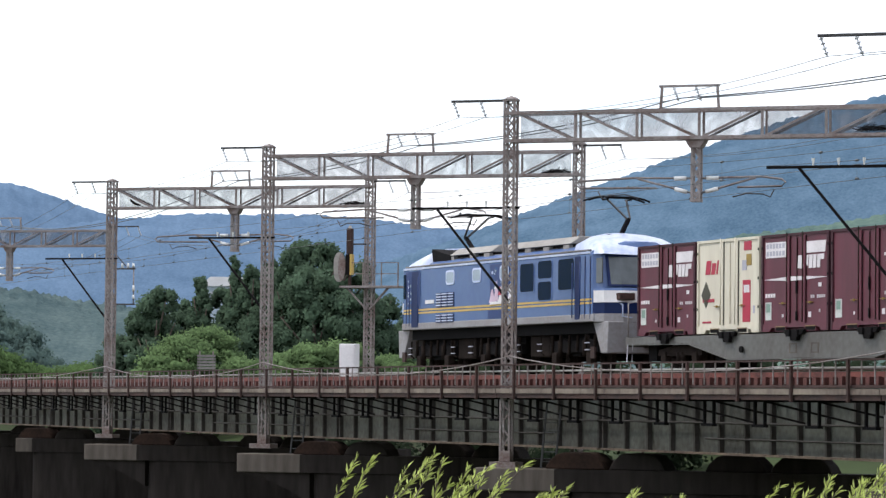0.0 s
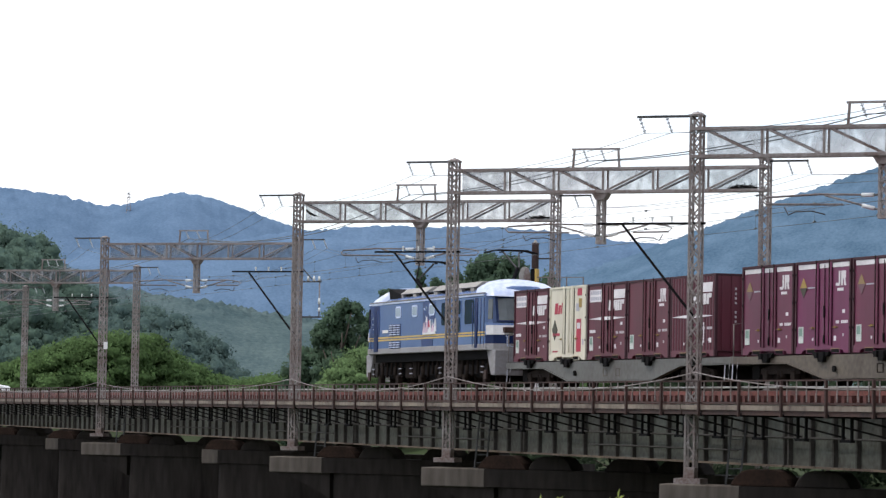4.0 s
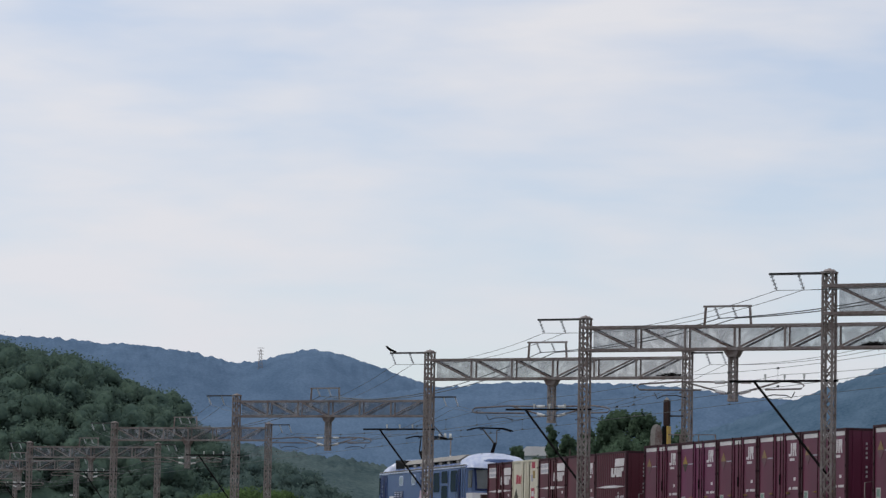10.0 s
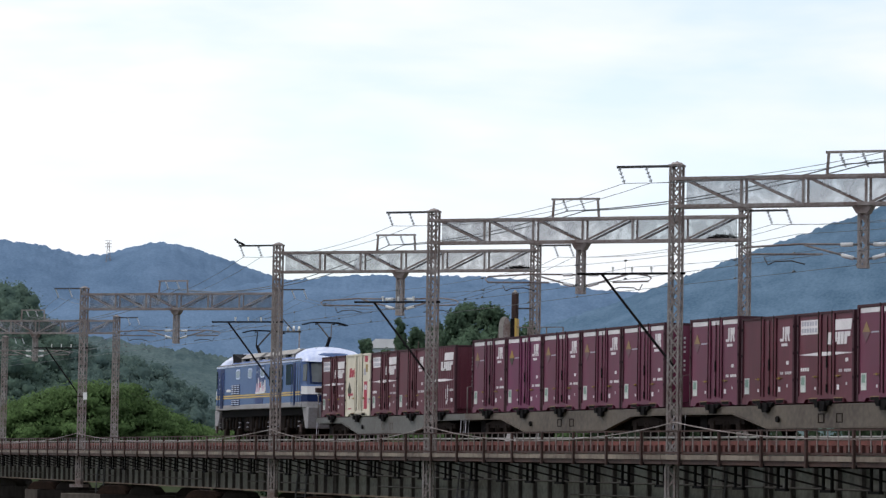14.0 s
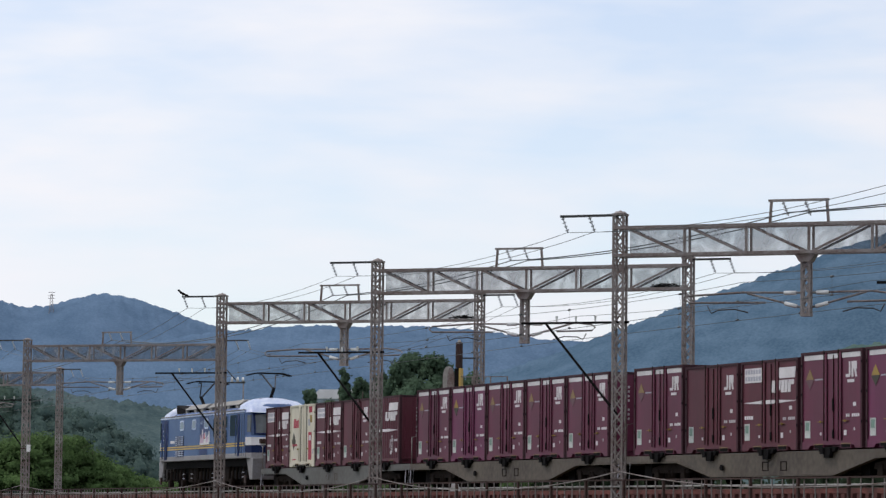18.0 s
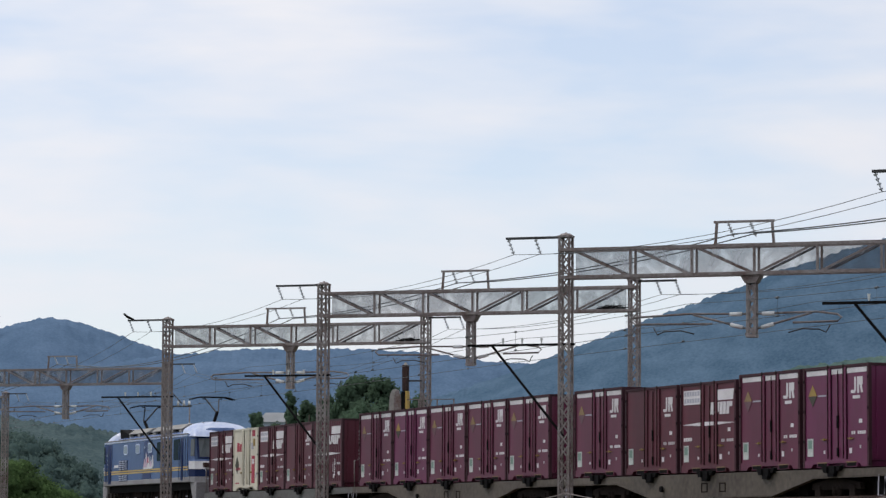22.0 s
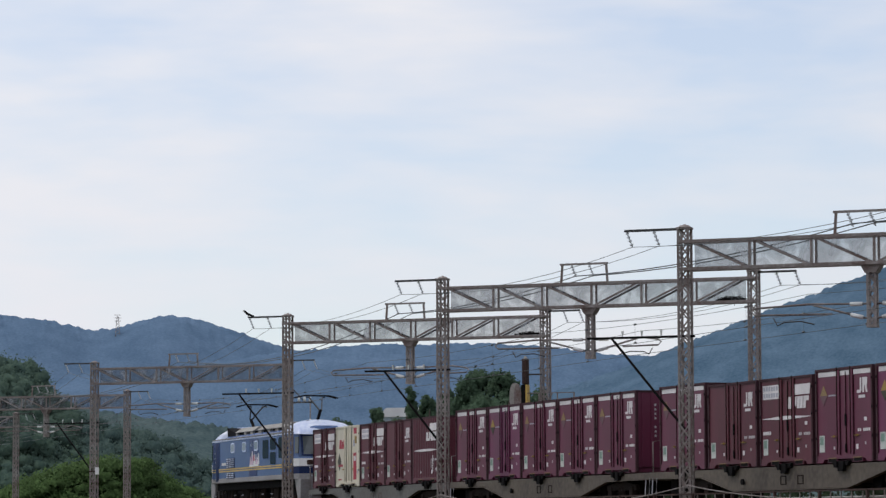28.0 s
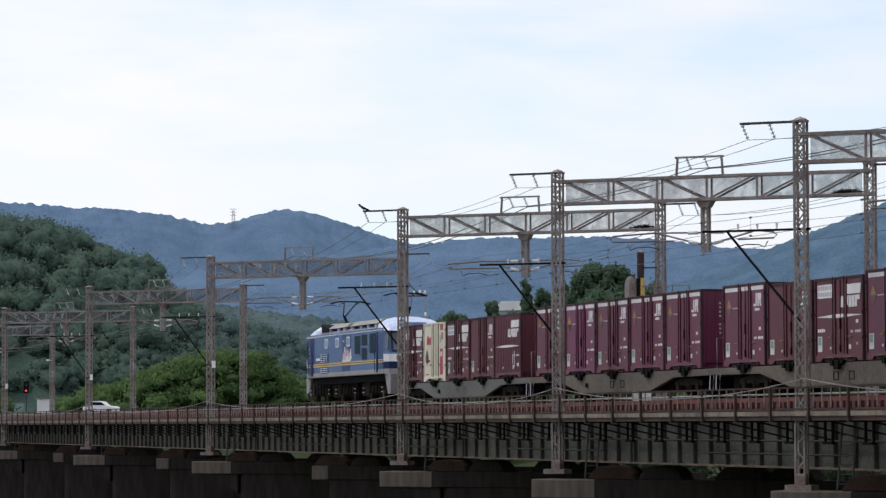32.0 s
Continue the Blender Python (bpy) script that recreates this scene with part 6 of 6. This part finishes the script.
def pylon(az, dist, el0, el1):
    a, b = polar(az, el0, dist), polar(az, el1, dist)
    t = thing("power_pylon", pose(a.x, a.y, a.z - 8, 0, 0, -az), "distant lattice power pylon on the ridge", "pylon", "")
    h = b.z - a.z + 8
    for sx in (-1, 1):
        for sy in (-1, 1):
            part("leg", Shape().bar((sx * 3.2, sy * 3.2, 0), (sx * 0.9, sy * 0.9, h * 0.92), 0.4, 0.4), "steel", t)
    n = 7
    for i in range(n):
        k0, k1 = 3.2 - 2.3 * i / n, 3.2 - 2.3 * (i + 1) / n
        part("brace", Shape().bar((0, -k0, h * 0.92 * i / n), (0, k1, h * 0.92 * (i + 1) / n), 0.4, 0.4).bar((0, k0, h * 0.92 * i / n), (0, -k1, h * 0.92 * (i + 1) / n), 0.4, 0.4), "steel", t)
    for z in (0.72, 0.85, 0.97):
        part("cross_arm", Shape().box(-0.3, -4.2, h * z - 0.3, 0.3, 4.2, h * z + 0.3), "steel", t)


pylon(11.61, 4230, 3.33, 3.64)


# willow shoots before the camera, at the foot of the picture
def willow(az, dist, el, spread, seed, stems=7):
    rng = random.Random(seed)
    p = polar(az, el, dist)
    base = ground_height(p.x, p.y)
    t = thing("willow_shrub", pose(p.x, p.y, base), "sunlit yellow-green willow shoots", "shrub", "shrubs on the near bank")
    tall = p.z - base
    twigs, v, f = Shape(), [], []
    for i in range(stems):
        tx, ty = rng.uniform(-1, 1) * spread, rng.uniform(-0.3, 0.3)
        hgt = tall * (1 - 0.03 * rng.random() ** 1.5 - 0.012 * (abs(tx) / spread) ** 2)
        lean = rng.uniform(0.03, 0.17)
        pts = [Vector((ty * 0.4, tx * 0.55 - lean, 0)), Vector((ty * 0.7, tx * 0.8 - 0.6 * lean, hgt * 0.5)), Vector((ty, tx - 0.35 * lean, hgt * 0.82)), Vector((ty, tx - 0.1 * lean, hgt * 0.92)), Vector((ty, tx + lean * 0.6, hgt))]
        twigs.tube(pts, 0.006, 5, 0.001)
        for k in range(70):
            s = rng.random() ** 0.8
            q = pts[3].lerp(pts[4], (s - 0.45) / 0.55) if s > 0.45 else pts[2].lerp(pts[3], s / 0.45)
            tip = (pts[4] - pts[3]).normalized()
            d = (tip * 0.9 + Vector((rng.uniform(-1, 1), rng.uniform(-0.9, 0.9), rng.uniform(-0.5, 0.9))) * 0.75).normalized()
            w = d.cross(Vector((rng.uniform(-1, 1), rng.uniform(-1, 1), rng.uniform(-1, 1)))).normalized()
            n = rng.uniform(0.02, 0.04) * (1.1 - 0.4 * s)
            o = len(v)
            v += [q, q + d * n * 0.45 + w * n * 0.09, q + d * n + Vector((0, 0.12 * n, -0.1 * n)), q + d * n * 0.45 - w * n * 0.09]
            f.append((o, o + 1, o + 2, o + 3))
    part("twigs", twigs, "bark", t)
    me = bpy.data.meshes.new("leaves")
    me.from_pydata([tuple(a) for a in v], [], f)
    me.materials.append(M["leaf_willow"])
    ob = part("leaves", me, "", t)
    tagged(ob, kind="stuff")


for i, (az, el, sp, st) in enumerate(((18.95, -1.12, 0.035, 3), (19.3, -1.05, 0.03, 2), (20.0, -1.08, 0.05, 4), (20.5, -0.98, 0.05, 4), (20.8, -1.0, 0.03, 2), (22.05, -1.35, 0.04, 4), (23.1, -1.62, 0.03, 3), (23.5, -1.58, 0.04, 3),
                                       (26.5, -1.55, 0.05, 6), (27.0, -1.4, 0.06, 8), (27.4, -1.3, 0.06, 9), (27.9, -1.2, 0.06, 9), (28.4, -1.1, 0.07, 9), (28.9, -1.05, 0.07, 9))):
    willow(az, 7.0 + 0.25 * (i % 3), el - 0.82, sp, 300 + i, st)

# bird that sits on the second gantry
bird = thing("bird", pose(0, 0, 0), "small black bird on the gantry", "bird", "")
part("body", Shape().tube([(-0.20, 0, 0.02), (-0.10, 0, 0.07), (0.03, 0, 0.13), (0.12, 0, 0.19), (0.17, 0, 0.22)], 0.045, 8), "black", bird, smooth=True)
part("head", Shape().tube([(0.13, 0, 0.20), (0.17, 0, 0.245), (0.21, 0, 0.25)], 0.045, 8, 0.03), "black", bird, smooth=True)
part("beak", Shape().tube([(0.21, 0, 0.25), (0.28, 0, 0.245)], 0.016, 5, 0.004), "gold", bird)
part("tail", Shape().bar((-0.18, 0, 0.03), (-0.38, 0, -0.03), 0.08, 0.015), "black", bird)
for sy in (-1, 1):
    part("wing", Shape().quads([(0.08, sy * 0.05, 0.17), (-0.22, sy * 0.05, 0.03), (-0.10, sy * 0.075, 0.02), (0.08, sy * 0.075, 0.10)], [(0, 1, 2, 3)]).bar((0.08, sy * 0.06, 0.13), (-0.24, sy * 0.055, 0.02), 0.02, 0.06), "black", bird)
    part("leg", Shape().tube([(0.0, sy * 0.025, 0.09), (0.0, sy * 0.025, 0.0)], 0.008, 5), "gold", bird)


# ---- what moves ----
def motions():
    way = [(0.0, -64.1), (0.5, -67.72), (1.0, -71.28), (1.5, -74.75), (2.0, -78.05), (2.5, -81.3), (3.0, -84.5), (3.5, -87.4), (4.0, -90.15), (4.5, -92.75), (5.0, -95.15),
           (5.5, -97.38), (6.0, -99.38), (6.5, -101.38), (7.0, -103.2), (7.5, -104.9), (8.0, -106.35), (8.5, -107.69), (9.0, -108.99), (9.5, -109.9), (10.0, -110.75), (10.5, -111.5),
           (11.0, -112.1), (11.5, -112.47), (12.0, -112.77), (12.5, -112.93), (13.0, -112.96), (20.0, -112.96), (20.5, -113.0), (21.0, -113.12), (21.5, -113.3), (22.0, -113.44),
           (22.5, -113.64), (23.0, -113.76), (23.5, -113.89), (24.0, -113.97), (24.5, -114.1), (25.5, -114.58), (26.5, -115.2), (27.0, -115.52), (27.5, -115.89), (28.0, -116.3), (28.5, -116.72),
           (29.0, -117.18), (29.5, -117.68), (30.0, -118.22), (30.5, -118.78), (31.0, -119.38), (31.5, -120.05), (32.0, -120.8)]
    for ob, p, a, b, z in MOVERS:
        walk(ob, [(t, along(p + s, a, b, TRACK_A, z)) for t, s in way])
    ts, ss = [t for t, s in way], [s for t, s in way]
    rows, last = [], None
    for k in range(961):
        t = k / 30
        s = float(np.interp(t, ts, ss))
        if last is None or abs(s - last) > 0.42 or k == 960:
            rows.append((t, math.degrees((s - ss[0]) / 0.43)))
            last = s
    for ob, x in WHEELS:
        walk(ob, [(t, pose(x, 0, 0.43, 0, a, 0)) for t, a in rows])
    perch, tip = at_gantry(3, 1.04, ZT - 1.12), at_gantry(3, -1.86, ZT - 0.065)
    mid = at_gantry(3, -1.35, ZT - 0.065)
    turn = TURN + 180

    def sit(p, a=0.0):
        return pose(p.x, p.y, p.z, 0, 0, turn + a)
    walk(bird, [(0.0, sit(perch)), (3.5, sit(perch)), (4.3, sit(perch + Vector((0.2, -1.0, 0.4)))), (5.0, sit(mid + Vector((0, 0, 0.3)))), (5.5, sit(mid)), (6.3, sit(mid)),
                (7.0, sit(mid + Vector((0, 0, 0.1)))), (7.6, sit(tip)), (32.0, sit(tip))])


motions()
